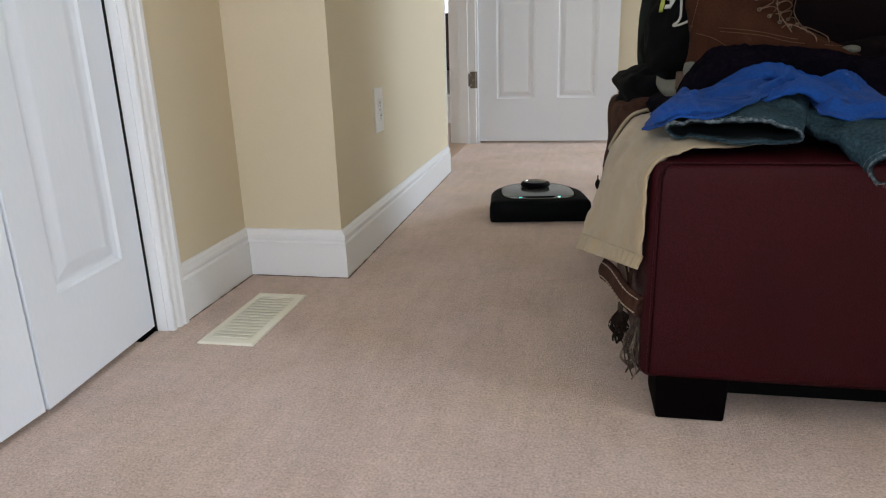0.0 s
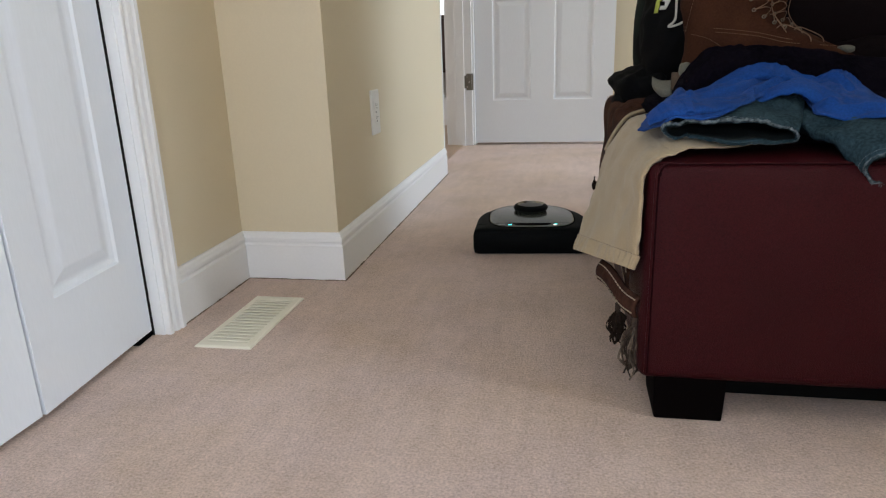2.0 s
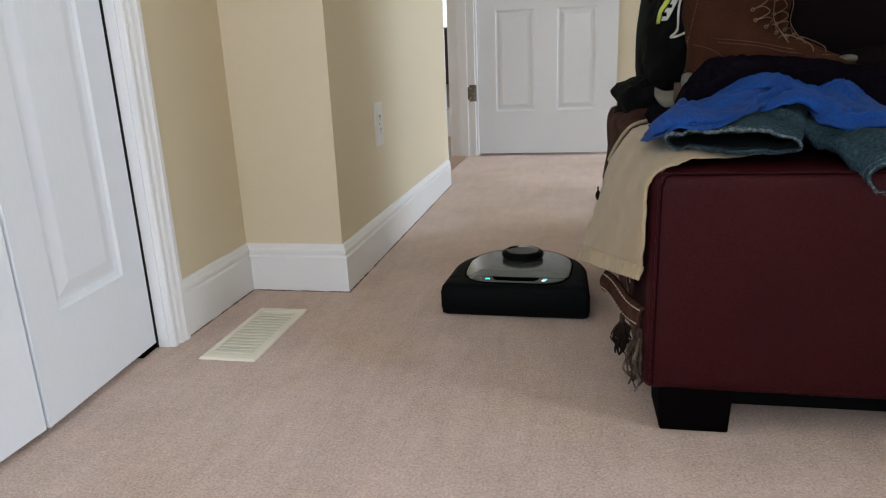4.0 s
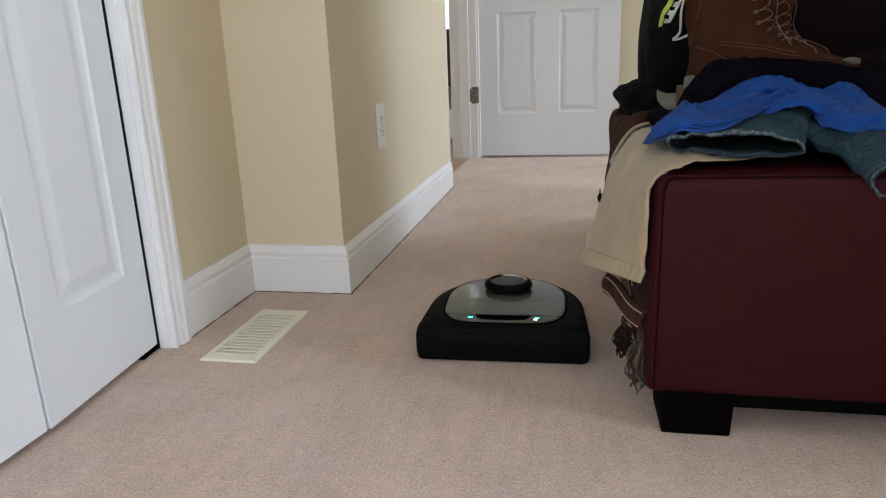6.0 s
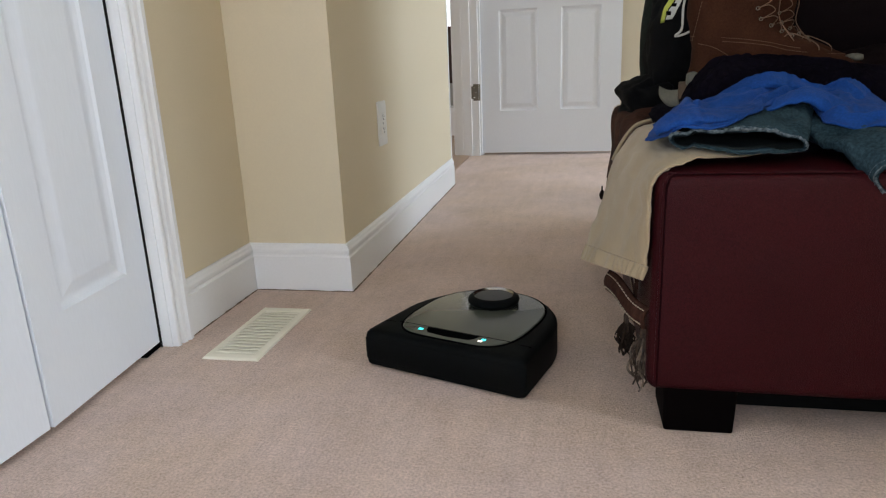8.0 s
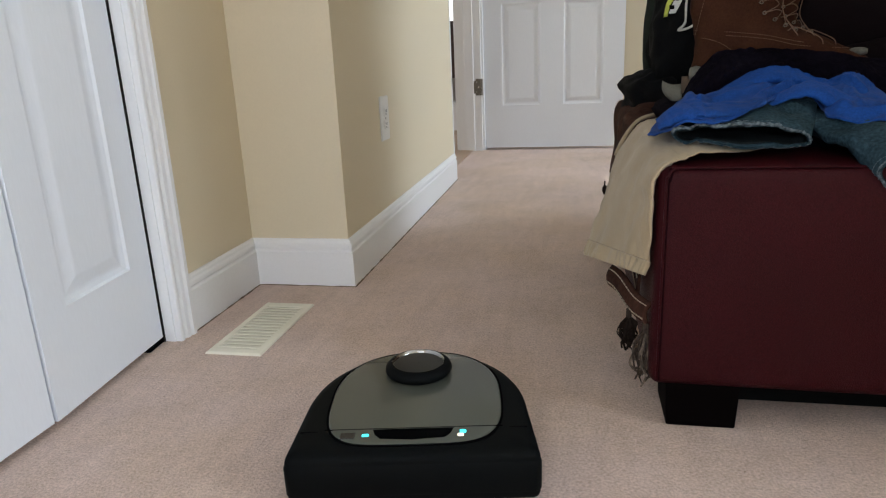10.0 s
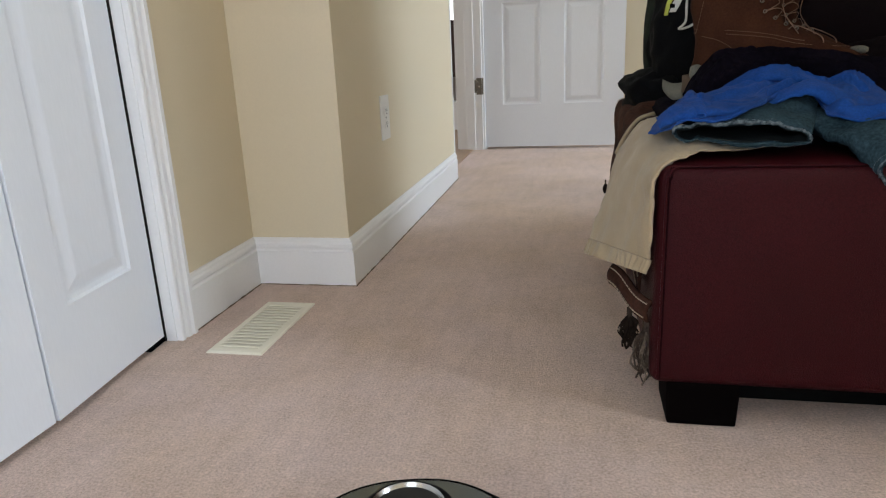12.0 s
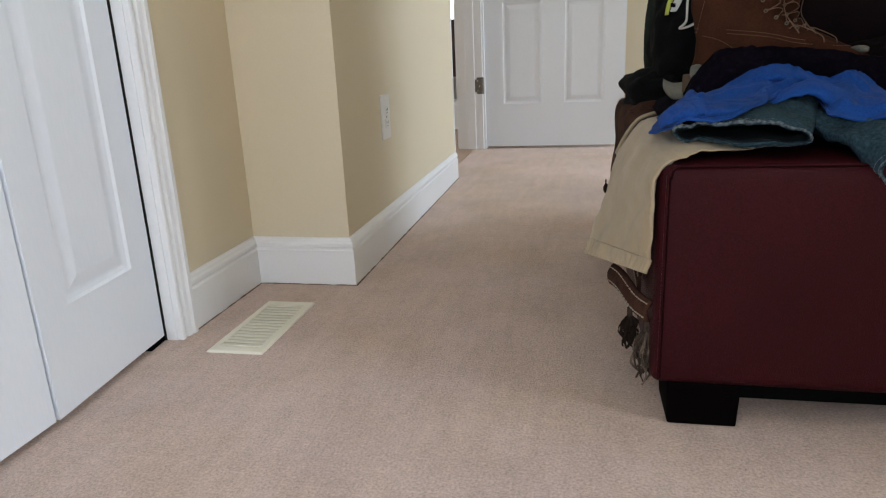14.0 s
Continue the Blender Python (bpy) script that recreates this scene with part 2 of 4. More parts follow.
def sheet(fn, nu, nv, thick):
    """A cloth of that thickness over fn(u, v)."""
    P = [[fn(i / nu, j / nv) for j in range(nv + 1)] for i in range(nu + 1)]
    bm = bmesh.new()
    top, low = [], []
    for i in range(nu + 1):
        a, b = [], []
        for j in range(nv + 1):
            du = P[min(i + 1, nu)][j] - P[max(i - 1, 0)][j]
            dv = P[i][min(j + 1, nv)] - P[i][max(j - 1, 0)]
            nn = du.cross(dv)
            nn = nn.normalized() if nn.length > 1e-9 else Vector((0, 0, 1))
            a.append(bm.verts.new(P[i][j] + nn * thick / 2))
            b.append(bm.verts.new(P[i][j] - nn * thick / 2))
        top.append(a)
        low.append(b)
    for i in range(nu):
        for j in range(nv):
            bm.faces.new((top[i][j], top[i + 1][j], top[i + 1][j + 1], top[i][j + 1]))
            bm.faces.new((low[i][j], low[i][j + 1], low[i + 1][j + 1], low[i + 1][j]))
    for i in range(nu):
        bm.faces.new((top[i][0], low[i][0], low[i + 1][0], top[i + 1][0]))
        bm.faces.new((top[i][nv], top[i + 1][nv], low[i + 1][nv], low[i][nv]))
    for j in range(nv):
        bm.faces.new((top[0][j], top[0][j + 1], low[0][j + 1], low[0][j]))
        bm.faces.new((top[nu][j], low[nu][j], low[nu][j + 1], top[nu][j + 1]))
    return bm


def ripple(p, size, amount, seed=0):
    """A smooth random offset for creases."""
    q = Vector(p) / size + Vector((seed * 7.1, seed * 3.3, seed * 1.7))
    return (noise.noise(q) + 0.5 * noise.noise(q * 2.1)) * amount


def ridge(p, size, amount, seed=0):
    """Sharper folds: creased noise."""
    q = Vector(p) / size + Vector((seed * 5.3, seed * 2.9, seed * 4.1))
    return (0.5 - abs(noise.noise(q))) * amount


def leg_point(near, far, high, s, a, crease=0.006, seed=1, grow=0.0, pucker=0.0):
    """A point on a flattened trouser leg between two edge lines: s along it, a round it."""
    N, F = catmull(near, s), catmull(far, s)
    e = 0.01
    t = (catmull(near, s + e) + catmull(far, s + e) - catmull(near, s - e) - catmull(far, s - e)).normalized()
    c, side = (N + F) / 2, (F - N) / 2
    w = side.length
    side = side / w
    up = side.cross(t).normalized()
    if up.z < -0.2 or (abs(up.z) <= 0.2 and up.x > 0):
        up = -up
    h = catmull([(x, 0, 0) for x in high], s).x
    w, h = w + grow, h + grow
    ca, sa = math.cos(a), math.sin(a)
    p = c + side * (w * math.copysign(abs(ca) ** 0.8, ca)) + up * (h * math.copysign(abs(sa) ** 0.8, sa))
    q = c + side * (w * ca) * 2.2 + t * 0.3
    d = ripple(p, 0.06, crease, seed) + ridge(q, 0.05, crease * 0.8, seed)
    d += pucker * math.sin(a * 34 + 5 * noise.noise(Vector((a * 3, seed, 0)))) * math.copysign(1, sa)
    return p + up * d + side * d * 0.15


def leg_tube(near, far, high, n=40, k=36, wall=0.0025, crease=0.006, seed=1, cut=(0, 1), grow=0.0, pucker=0.0):
    """A flattened trouser leg, open at its ends."""
    def rings(g):
        return [[bm.verts.new(leg_point(near, far, high, cut[0] + (cut[1] - cut[0]) * i / (n - 1), 2 * math.pi * j / k, crease, seed, g, pucker)) for j in range(k)] for i in range(n)]
    bm = bmesh.new()
    A, B = rings(grow), rings(grow - wall)
    for R in (A, B):
        for a, b in zip(R, R[1:]):
            for j in range(k):
                bm.faces.new((a[j], a[(j + 1) % k], b[(j + 1) % k], b[j]))
    for i in (0, n - 1):
        for j in range(k):
            bm.faces.new((A[i][j], B[i][j], B[i][(j + 1) % k], A[i][(j + 1) % k]))
    return bm


def stitches(path, count, r, fill=0.62):
    """A row of short stitches along path(s), s from 0 to 1."""
    bm = bmesh.new()
    for i in range(count):
        join(bm, cord([path((i + f) / count) for f in (0.0, fill / 2, fill)], r, 4, 5))
    return bm


def soft_box(x0, x1, y0, y1, z0, z1, r, cells, puff, seed):
    """A stuffed block: rounded edges, faces that swell a little and pucker."""
    lo, hi = Vector((x0, y0, z0)), Vector((x1, y1, z1))

    def ticks(a, b):
        edge = [r * f for f in (0.0, 0.12, 0.35, 0.65, 1.0)]
        inner = [a + r + (b - a - 2 * r) * i / cells for i in range(1, cells)]
        return [a + e for e in edge] + inner + [b - e for e in reversed(edge)]
    T = [ticks(lo[k], hi[k]) for k in range(3)]
    bm, cache = bmesh.new(), {}

    def vert(p):
        key = tuple(round(c, 6) for c in p)
        if key not in cache:
            q = Vector([min(max(p[k], lo[k] + r), hi[k] - r) for k in range(3)])
            d = (p - q).normalized()
            u = [(p[k] - lo[k]) / (hi[k] - lo[k]) * 2 - 1 for k in range(3)]
            swell = 1.0
            for k in range(3):
                swell *= 1 - abs(u[k]) ** 4 * (1 - abs(d[k]))
            w = q + d * (r + puff * swell + ripple(p, 0.16, puff * 0.35, seed))
            cache[key] = bm.verts.new(w)
        return cache[key]
    for k in range(3):
        a, b = (k + 1) % 3, (k + 2) % 3
        for end in (lo[k], hi[k]):
            def at(i, j):
                p = Vector((0, 0, 0))
                p[k], p[a], p[b] = end, T[a][i], T[b][j]
                return vert(p)
            for i in range(len(T[a]) - 1):
                for j in range(len(T[b]) - 1):
                    bm.faces.new((at(i, j), at(i + 1, j), at(i + 1, j + 1), at(i, j + 1)))
    return bm


def blob(c, r, seed, amount=0.15, n=40, k=24, power=0.8, flat_z=None):
    """A soft heap: a rounded block with dents; flat_z is where it rests."""
    def point(u, v):
        th, ph = 2 * math.pi * u, math.pi * (v - 0.5)
        f = lambda x: math.copysign(abs(x) ** power, x)
        d = Vector((f(math.cos(ph)) * f(math.cos(th)), f(math.cos(ph)) * f(math.sin(th)), f(math.sin(ph))))
        g = 1 + ripple(d, 0.6, amount, seed) + ridge(d, 0.35, amount * 0.6, seed)
        p = Vector((c[0] + d.x * r[0] * g, c[1] + d.y * r[1] * g, c[2] + d.z * r[2] * g))
        if flat_z is not None:
            p.z = max(p.z, flat_z)
        return p
    return point


def blob_mesh(point, n=48, k=28):
    bm = bmesh.new()
    low, top = bm.verts.new(point(0, 0)), bm.verts.new(point(0, 1))
    rows = [[bm.verts.new(point(i / n, j / k)) for i in range(n)] for j in range(1, k)]
    for a, b in zip(rows, rows[1:]):
        for i in range(n):
            bm.faces.new((a[i], a[(i + 1) % n], b[(i + 1) % n], b[i]))
    for i in range(n):
        bm.faces.new((low, rows[0][(i + 1) % n], rows[0][i]))
        bm.faces.new((top, rows[-1][i], rows[-1][(i + 1) % n]))
    return bm


# ---- structure ----
LX, JY, WX = -0.286, 1.5885, -0.014      # closet wall, front of the corner, long wall
DOOR0, DOOR1, FARY = 3.163, 4.20, 4.40    # hall opening, end wall
RX, BY, H = 4.0, -1.6, 2.44


def structure(name, bm, material, label, category="wall"):
    return tagged(part(name, bm, material), label, category, kind="structure")


def wall_with_opening(axis, face, back, a0, a1, o0, o1, oz0, oz1, bm=None):
    """A wall slab along x or y with one opening through it."""
    bm = bm or bmesh.new()
    for lo, hi, z0, z1 in ((a0, o0, 0, H), (o1, a1, 0, H), (o0, o1, 0, oz0), (o0, o1, oz1, H)):
        if hi - lo < 1e-6 or z1 - z0 < 1e-6:
            continue
        if axis == "y":
            box(min(face, back), max(face, back), lo, hi, z0, z1, bm=bm)
        else:
            box(lo, hi, min(face, back), max(face, back), z0, z1, bm=bm)
    return bm


# carpet with a slight unevenness
def carpet_fn(x0, x1, y0, y1):
    bm = bmesh.new()
    nx, ny = int((x1 - x0) / 0.05), int((y1 - y0) / 0.05)
    g = [[bm.verts.new((x0 + (x1 - x0) * i / nx, y0 + (y1 - y0) * j / ny, 0)) for j in range(ny + 1)] for i in range(nx + 1)]
    for i in range(nx):
        for j in range(ny):
            bm.faces.new((g[i][j], g[i + 1][j], g[i + 1][j + 1], g[i][j + 1]))
    return bm


structure("floor", carpet_fn(-1.0, RX, BY, FARY), CARPET, "beige pink cut-pile carpet, slightly worn", "carpet")
structure("floor_hall", box(-3.3, -0.075, 1.71, 6.8, -0.05, 0.004), OAK, "warm oak strip floor beyond the doorway", "wood floor")
structure("ceiling", box(-3.3, RX, BY, 6.8, H, H + 0.1), CEIL, "plain white painted ceiling", "ceiling")
CL0, CL1 = -0.245, 1.195
structure("wall_closet", wall_with_opening("y", LX, LX - 0.1, BY, JY, CL0, CL1, 0, 2.04), CREAM, "cream painted wall round the closet opening")
structure("wall_closet_inside", wall_with_opening("y", -1.0, -1.1, BY, 1.71, 0, 0, 0, 0), CREAM, "plain cream back wall of the closet")
structure("wall_corner", box(-1.0, WX, JY, JY + 0.12, 0, H), CREAM, "cream painted end of the jutting wall")
structure("wall_long", wall_with_opening("y", WX, WX - 0.15, JY + 0.12, FARY, DOOR0, DOOR1, 0, 2.05), CREAM, "cream painted wall with a doorway to the hall")
structure("wall_end", box(-0.164, RX, FARY, FARY + 0.1, 0, H), CREAM, "cream painted end wall behind the open door")
structure("wall_side", wall_with_opening("y", RX, RX + 0.12, 1.0, FARY, 3.70, 4.30, 0.75, 2.05, wall_with_opening("y", RX, RX + 0.12, BY, 1.0, -0.45, 0.15, 0.75, 2.05)), CREAM, "cream wall with two side windows")
# Unseen wall, added to block the side windows and set both shadow edges.
structure("wall_added_shade", box(1.75, 1.87, 0.60, 2.95, 0, H), CREAM, "plain cream wall out of view, added to shade the floor")
# Unseen return, added so neither side lamp reaches the other's zone.
structure("wall_added_return", box(1.87, RX, 0.60, 0.72, 0, H), CREAM, "plain cream return out of view, added to part the side lights")
structure("wall_back", wall_with_opening("x", BY, BY - 0.12, -1.0, RX, -0.25, 0.95, 0.1, 2.1), CREAM, "cream wall with the added glazed door")
structure("wall_hall_west", wall_with_opening("y", -3.2, -3.3, 1.71, 6.7, 2.95, 4.25, 0.5, 2.1), CEIL, "pale hall wall with an added window opening")
structure("wall_hall_north", wall_with_opening("x", 6.6, 6.7, -3.2, -0.164, -0.95, -0.30, 0.85, 2.1), CEIL, "pale hall wall with a bright window")
structure("wall_hall_east", box(-0.164, -0.06, FARY + 0.1, 6.7, 0, H), CEIL, "pale hall side wall")
structure("wall_hall_south", box(-3.2, -1.1, 1.60, 1.71, 0, H), CEIL, "pale hall south wall")

# moulded baseboard: a flat board, a groove and a stepped cap
BASE = [(0, 0), (0.014, 0), (0.014, 0.094), (0.0105, 0.097), (0.0095, 0.101), (0.0125, 0.105), (0.0125, 0.113), (0.009, 0.118), (0.008, 0.122), (0.0045, 0.127), (0, 0.1285)]


def baseboard(name, pts, normals, label="white moulded wooden baseboard"):
    """pts: corners along the wall's face; normals: the offset at each, mitred."""
    def at(i, q):
        (x, y), (nx, ny) = pts[i], normals[i]
        return Vector((x + nx * q[0], y + ny * q[0], q[1]))
    return structure(name, sweep(BASE, at, len(pts)), WHITE, label, "baseboard")


baseboard("baseboard", [(LX, CL1 + 0.058), (LX, JY), (WX, JY), (WX, DOOR0)], [(1, 0), (1, -1), (1, -1), (1, 0)])
baseboard("baseboard_end", [(WX, DOOR1 + 0.058), (WX, FARY), (RX, FARY)], [(1, 0), (1, -1), (0, -1)])
baseboard("baseboard_side", [(RX, FARY), (RX, BY), (LX, BY), (LX, CL0 - 0.058)], [(-1, -1), (-1, 1), (1, 1), (1, 0)])


def dust_line(name, pts, seed):
    """Dirt caught where the pile meets the board."""
    rnd = random.Random(seed)
    line = []
    for (xa, ya), (xb, yb) in zip(pts, pts[1:]):
        n = max(int(math.hypot(xb - xa, yb - ya) / 0.02), 2)
        line += [(xa + (xb - xa) * k / n, ya + (yb - ya) * k / n) for k in range(n)]
    line.append(pts[-1])
    size = [rnd.uniform(0.4, 1.3) for _ in line]
    prof = [(-1, 0), (-0.5, 0.8), (0.4, 1.0), (1, 0)]
    def at(i, q):
        a, b = Vector(line[max(i - 1, 0)]), Vector(line[min(i + 1, len(line) - 1)])
        t = (b - a).normalized()
        s = Vector((t.y, -t.x)) * q[0] * 0.0024 * size[i]
        return Vector((line[i][0] + s.x, line[i][1] + s.y, 0.0002 + q[1] * 0.0022 * size[i]))
    ob = tagged(part(name, sweep(prof, at, len(line)), DUST), "dirt caught along the carpet edge", "dust", kind="stuff")
    return ob


dust_line("dust", [(LX + 0.0155, CL1 + 0.06), (LX + 0.0155, JY - 0.0155), (WX + 0.0155, JY - 0.0155), (WX + 0.0155, DOOR0)], 3)

# door casings
CASE = [(0, 0), (0.014, 0), (0.016, 0.003), (0.016, 0.010), (0.0115, 0.013), (0.0115, 0.017), (0.017, 0.021), (0.019, 0.030), (0.0155, 0.033), (0.0215, 0.039), (0.0215, 0.050), (0.018, 0.055), (0.010, 0.058), (0, 0.058)]


def casing(name, face, side, corners, label):
    """A moulded surround on a wall that faces +x (side 1) or -x; corners: y, z and the outward way."""
    def at(i, q):
        y, z, ny, nz = corners[i]
        return Vector((face + side * q[0], y + ny * q[1], z + nz * q[1]))
    return structure(name, sweep(CASE, at, len(corners)), WHITE, label, "door trim")


def round_opening(y0, y1, top):
    return [(y0, 0, -1, 0), (y0, top, -1, 1), (y1, top, 1, 1), (y1, 0, 1, 0)]


casing("trim_closet", LX, 1, round_opening(CL0, CL1, 2.04), "white moulded casing round the closet")
casing("trim_doorway", WX, 1, [(DOOR0, 2.05, 0, 1), (DOOR1, 2.05, 1, 1), (DOOR1, 0, 1, 0)], "white moulded casing of the hall doorway")
casing("trim_doorway_hall", WX - 0.15, -1, round_opening(DOOR0, DOOR1, 2.05), "white moulded casing on the hall side")
jamb = box(WX - 0.152, WX + 0.002, DOOR1 - 0.018, DOOR1, 0, 2.05, 0.001)
box(WX - 0.152, WX + 0.002, DOOR0, DOOR0 + 0.018, 0, 2.05, 0.001, bm=jamb)
box(WX - 0.152, WX + 0.002, DOOR0 + 0.018, DOOR1 - 0.018, 2.032, 2.05, 0.001, bm=jamb)
box(WX - 0.10, WX - 0.045, DOOR1 - 0.028, DOOR1 - 0.018, 0, 2.032, 0.002, bm=jamb)
box(WX - 0.10, WX - 0.045, DOOR0 + 0.018, DOOR0 + 0.028, 0, 2.032, 0.002, bm=jamb)
structure("door_jamb", jamb, WHITE, "white painted door jamb with a stop", "door frame")
cj = box(LX - 0.1, LX + 0.002, CL1 - 0.004, CL1 + 0.0, 0, 2.04, 0.001)
box(LX - 0.06, LX - 0.03, CL0, CL1, 2.015, 2.04, 0.001, bm=cj)
# Black strip that paints the deep shade between leaf and jamb.
structure("closet_gap_shade", box(LX - 0.075, LX - 0.0215, CL1 - 0.0065, CL1 - 0.0045, 0, 2.03), DARK, "black strip painting the shade in the closet door gap", "door seal")
structure("closet_jamb", cj, WHITE, "white closet jamb and track", "door frame")


def window_unit(name, m, w, h, label):
    """A sash window in its opening; local x across, z up, y through the wall."""
    win = thing(name, label, "window", m, kind="structure")
    for a, b, c, d in ((-w / 2, -w / 2 + 0.05, 0, h), (w / 2 - 0.05, w / 2, 0, h), (-w / 2 + 0.05, w / 2 - 0.05, 0, 0.05), (-w / 2 + 0.05, w / 2 - 0.05, h - 0.05, h), (-w / 2 + 0.05, w / 2 - 0.05, h / 2 - 0.02, h / 2 + 0.02)):
        part("window_frame", box(a, b, 0.02, 0.06, c, d, 0.003), WHITE, win)
    for z0, z1 in ((0.05, h / 2 - 0.02), (h / 2 + 0.02, h - 0.05)):
        g = part("pane", box(-w / 2 + 0.05, w / 2 - 0.05, 0.038, 0.042, z0, z1), GLASS, win)
        g.visible_shadow = False
    part("window_sill", box(-w / 2 - 0.05, w / 2 + 0.05, -0.06, 0.02, -0.03, 0.0, 0.004), WHITE, win)
    return win


window_unit("window_1", pose(RX + 0.02, 4.0, 0.75, 0, 0, -90), 0.60, 1.3, "white sash window in the side wall")
# Unseen glazed door, added to let rear light onto the near carpet.
window_unit("window_2", pose(0.35, BY - 0.02, 0.1, 0, 0, 180), 1.2, 2.0, "white glazed door out of view, added for light from behind")
window_unit("window_5", pose(RX + 0.02, -0.15, 0.75, 0, 0, -90), 0.60, 1.3, "white sash window in the side wall")
window_unit("window_3", pose(-0.625, 6.62, 0.85), 0.65, 1.25, "bright white sash window out of view, added to light the doorway")
# Unseen window, added where the hall fill lamp stands.
window_unit("window_4", pose(-3.22, 3.6, 0.5, 0, 0, 90), 1.3, 1.6, "white sash window out of view, added to light the doorway")

structure("backdrop", box(-2.2, 0.6, 7.6, 7.62, 0.2, 3.0), glow("overcast_daylight", (0.95, 0.98, 1.0), 3.0), "bright overcast daylight outside the hall window", "sky")

# ---- doors ----


def panel_face(bm, w, h, panels, y, sign):
    """A moulded door face at depth y: flat rails with sunk and raised panels."""
    xs = sorted({0, w, *[p[0] for p in panels], *[p[1] for p in panels]})
    zs = sorted({0, h, *[p[2] for p in panels], *[p[3] for p in panels]})
    cache = {}

    def v(x, z, d=0.0):
        key = (round(x, 5), round(z, 5), round(d, 5))
        if key not in cache:
            cache[key] = bm.verts.new((x, y + sign * d, z))
        return cache[key]
    for x0, x1 in zip(xs, xs[1:]):
        for z0, z1 in zip(zs, zs[1:]):
            cx, cz = (x0 + x1) / 2, (z0 + z1) / 2
            inside = [p for p in panels if p[0] < cx < p[1] and p[2] < cz < p[3]]
            if not inside:
                bm.faces.new((v(x0, z0), v(x1, z0), v(x1, z1), v(x0, z1)))
    for a, b, c, d in panels:
        rings = [(0, 0), (0.004, 0.005), (0.012, 0.0085), (0.016, 0.009), (0.020, 0.0085), (0.040, 0.0025), (0.044, 0.002)]
        loops = [[v(a + o, c + o, e), v(b - o, c + o, e), v(b - o, d - o, e), v(a + o, d - o, e)] for o, e in rings]
        for p, q in zip(loops, loops[1:]):
            for j in range(4):
                bm.faces.new((p[j], p[(j + 1) % 4], q[(j + 1) % 4], q[j]))
        bm.faces.new(loops[-1])


def panel_door(name, w, h, t, panels, parent, label=""):
    bm = bmesh.new()
    panel_face(bm, w, h, panels, 0.0, 1)
    panel_face(bm, w, h, panels, t, -1)
    for x0, x1, z0, z1 in ((0, 0, 0, h), (w, w, 0, h), (0, w, 0, 0), (0, w, h, h)):
        if x0 == x1:
            c = [(x0, 0, z0), (x0, t, z0), (x0, t, z1), (x0, 0, z1)]
        else:
            c = [(x0, 0, z0), (x1, 0, z0), (x1, t, z0), (x0, t, z0)]
        bm.faces.new([bm.verts.new(q) for q in c])
    return part(name, bm, DOORW, parent, label)


# bifold closet doors: the leaves face +x
LEAF = 0.349
PAN1 = [(0.075, LEAF - 0.075, 0.178, 0.86), (0.075, LEAF - 0.075, 0.99, 1.64), (0.075, LEAF - 0.075, 1.73, 1.92)]


def leaf(y_from, x_from, angle, label, group="closet leaves"):
    d = thing("bifold_door", label, "closet door", pose(x_from, y_from, 0.013, 0, 0, 90 + angle), group=group)
    panel_door("leaf", LEAF, 1.99, 0.033, PAN1, d)
    return d


first = leaf(0.838, -0.276, 5.6, "white moulded bifold leaf, slightly ajar at its hinge")
# Black block standing in for the shaded gap under the leaf.
part("leaf_gap_shade", box(LEAF - 0.055, LEAF + 0.004, 0.0005, 0.03, -0.0125, -0.001, 0.001), SLOT, first, "black block painting the dark gap under the leaf")
leaf(0.4830, -0.2785, 0.0, "white moulded bifold leaf beside the fold")
leaf(0.122, -0.297, 0.0, "white moulded bifold leaf, closed")
leaf(-0.234, -0.297, 0.0, "white moulded bifold leaf, closed")

# open hall door, swung back against the end wall
DW = 0.85
door = thing("door_1", "white six-panel door swung open against the end wall", "door", pose(-0.006, 4.215, 0.014, 0, 0, 0.0), kind="structure")
pl, pr = (0.122, 0.355), (0.495, 0.728)
panel_door("door_leaf", DW, 2.02, 0.035, [(a, b, c, d) for a, b in (pl, pr) for c, d in ((0.262, 0.86), (1.0, 1.62), (1.72, 1.9))], door)
kn = cord([(DW - 0.06, -0.005, 0.92), (DW - 0.06, -0.04, 0.92), (DW - 0.06, -0.065, 0.92)], 0.024, 12, 16)
part("door_knob", kn, BRONZE, door, "aged bronze knob", True)
for z in (0.33, 1.0, 1.75):
    hb = box(-0.053, -0.008, -0.036, -0.033, z, z + 0.1, 0.0)
    bmesh.ops.bevel(hb, geom=[e for e in hb.edges if abs((e.verts[0].co - e.verts[1].co).y) > 0.002 and e.verts[0].co.x < -0.03], offset=0.012, segments=4, affect="EDGES")
    hinge = part("hinge", hb, BRONZE, door, "aged bronze hinge leaf with round corners")
    part("knuckle", cord([(-0.004, -0.028, z), (-0.004, -0.028, z + 0.1)], 0.006, 6, 10), BRONZE, hinge)
    for dz in (0.02, 0.05, 0.08):
        part("screw", cord([(-0.035 + 0.012 * (dz == 0.05), -0.0365, z + dz), (-0.035 + 0.012 * (dz == 0.05), -0.039, z + dz)], 0.004, 4, 8), CHROME, hinge)

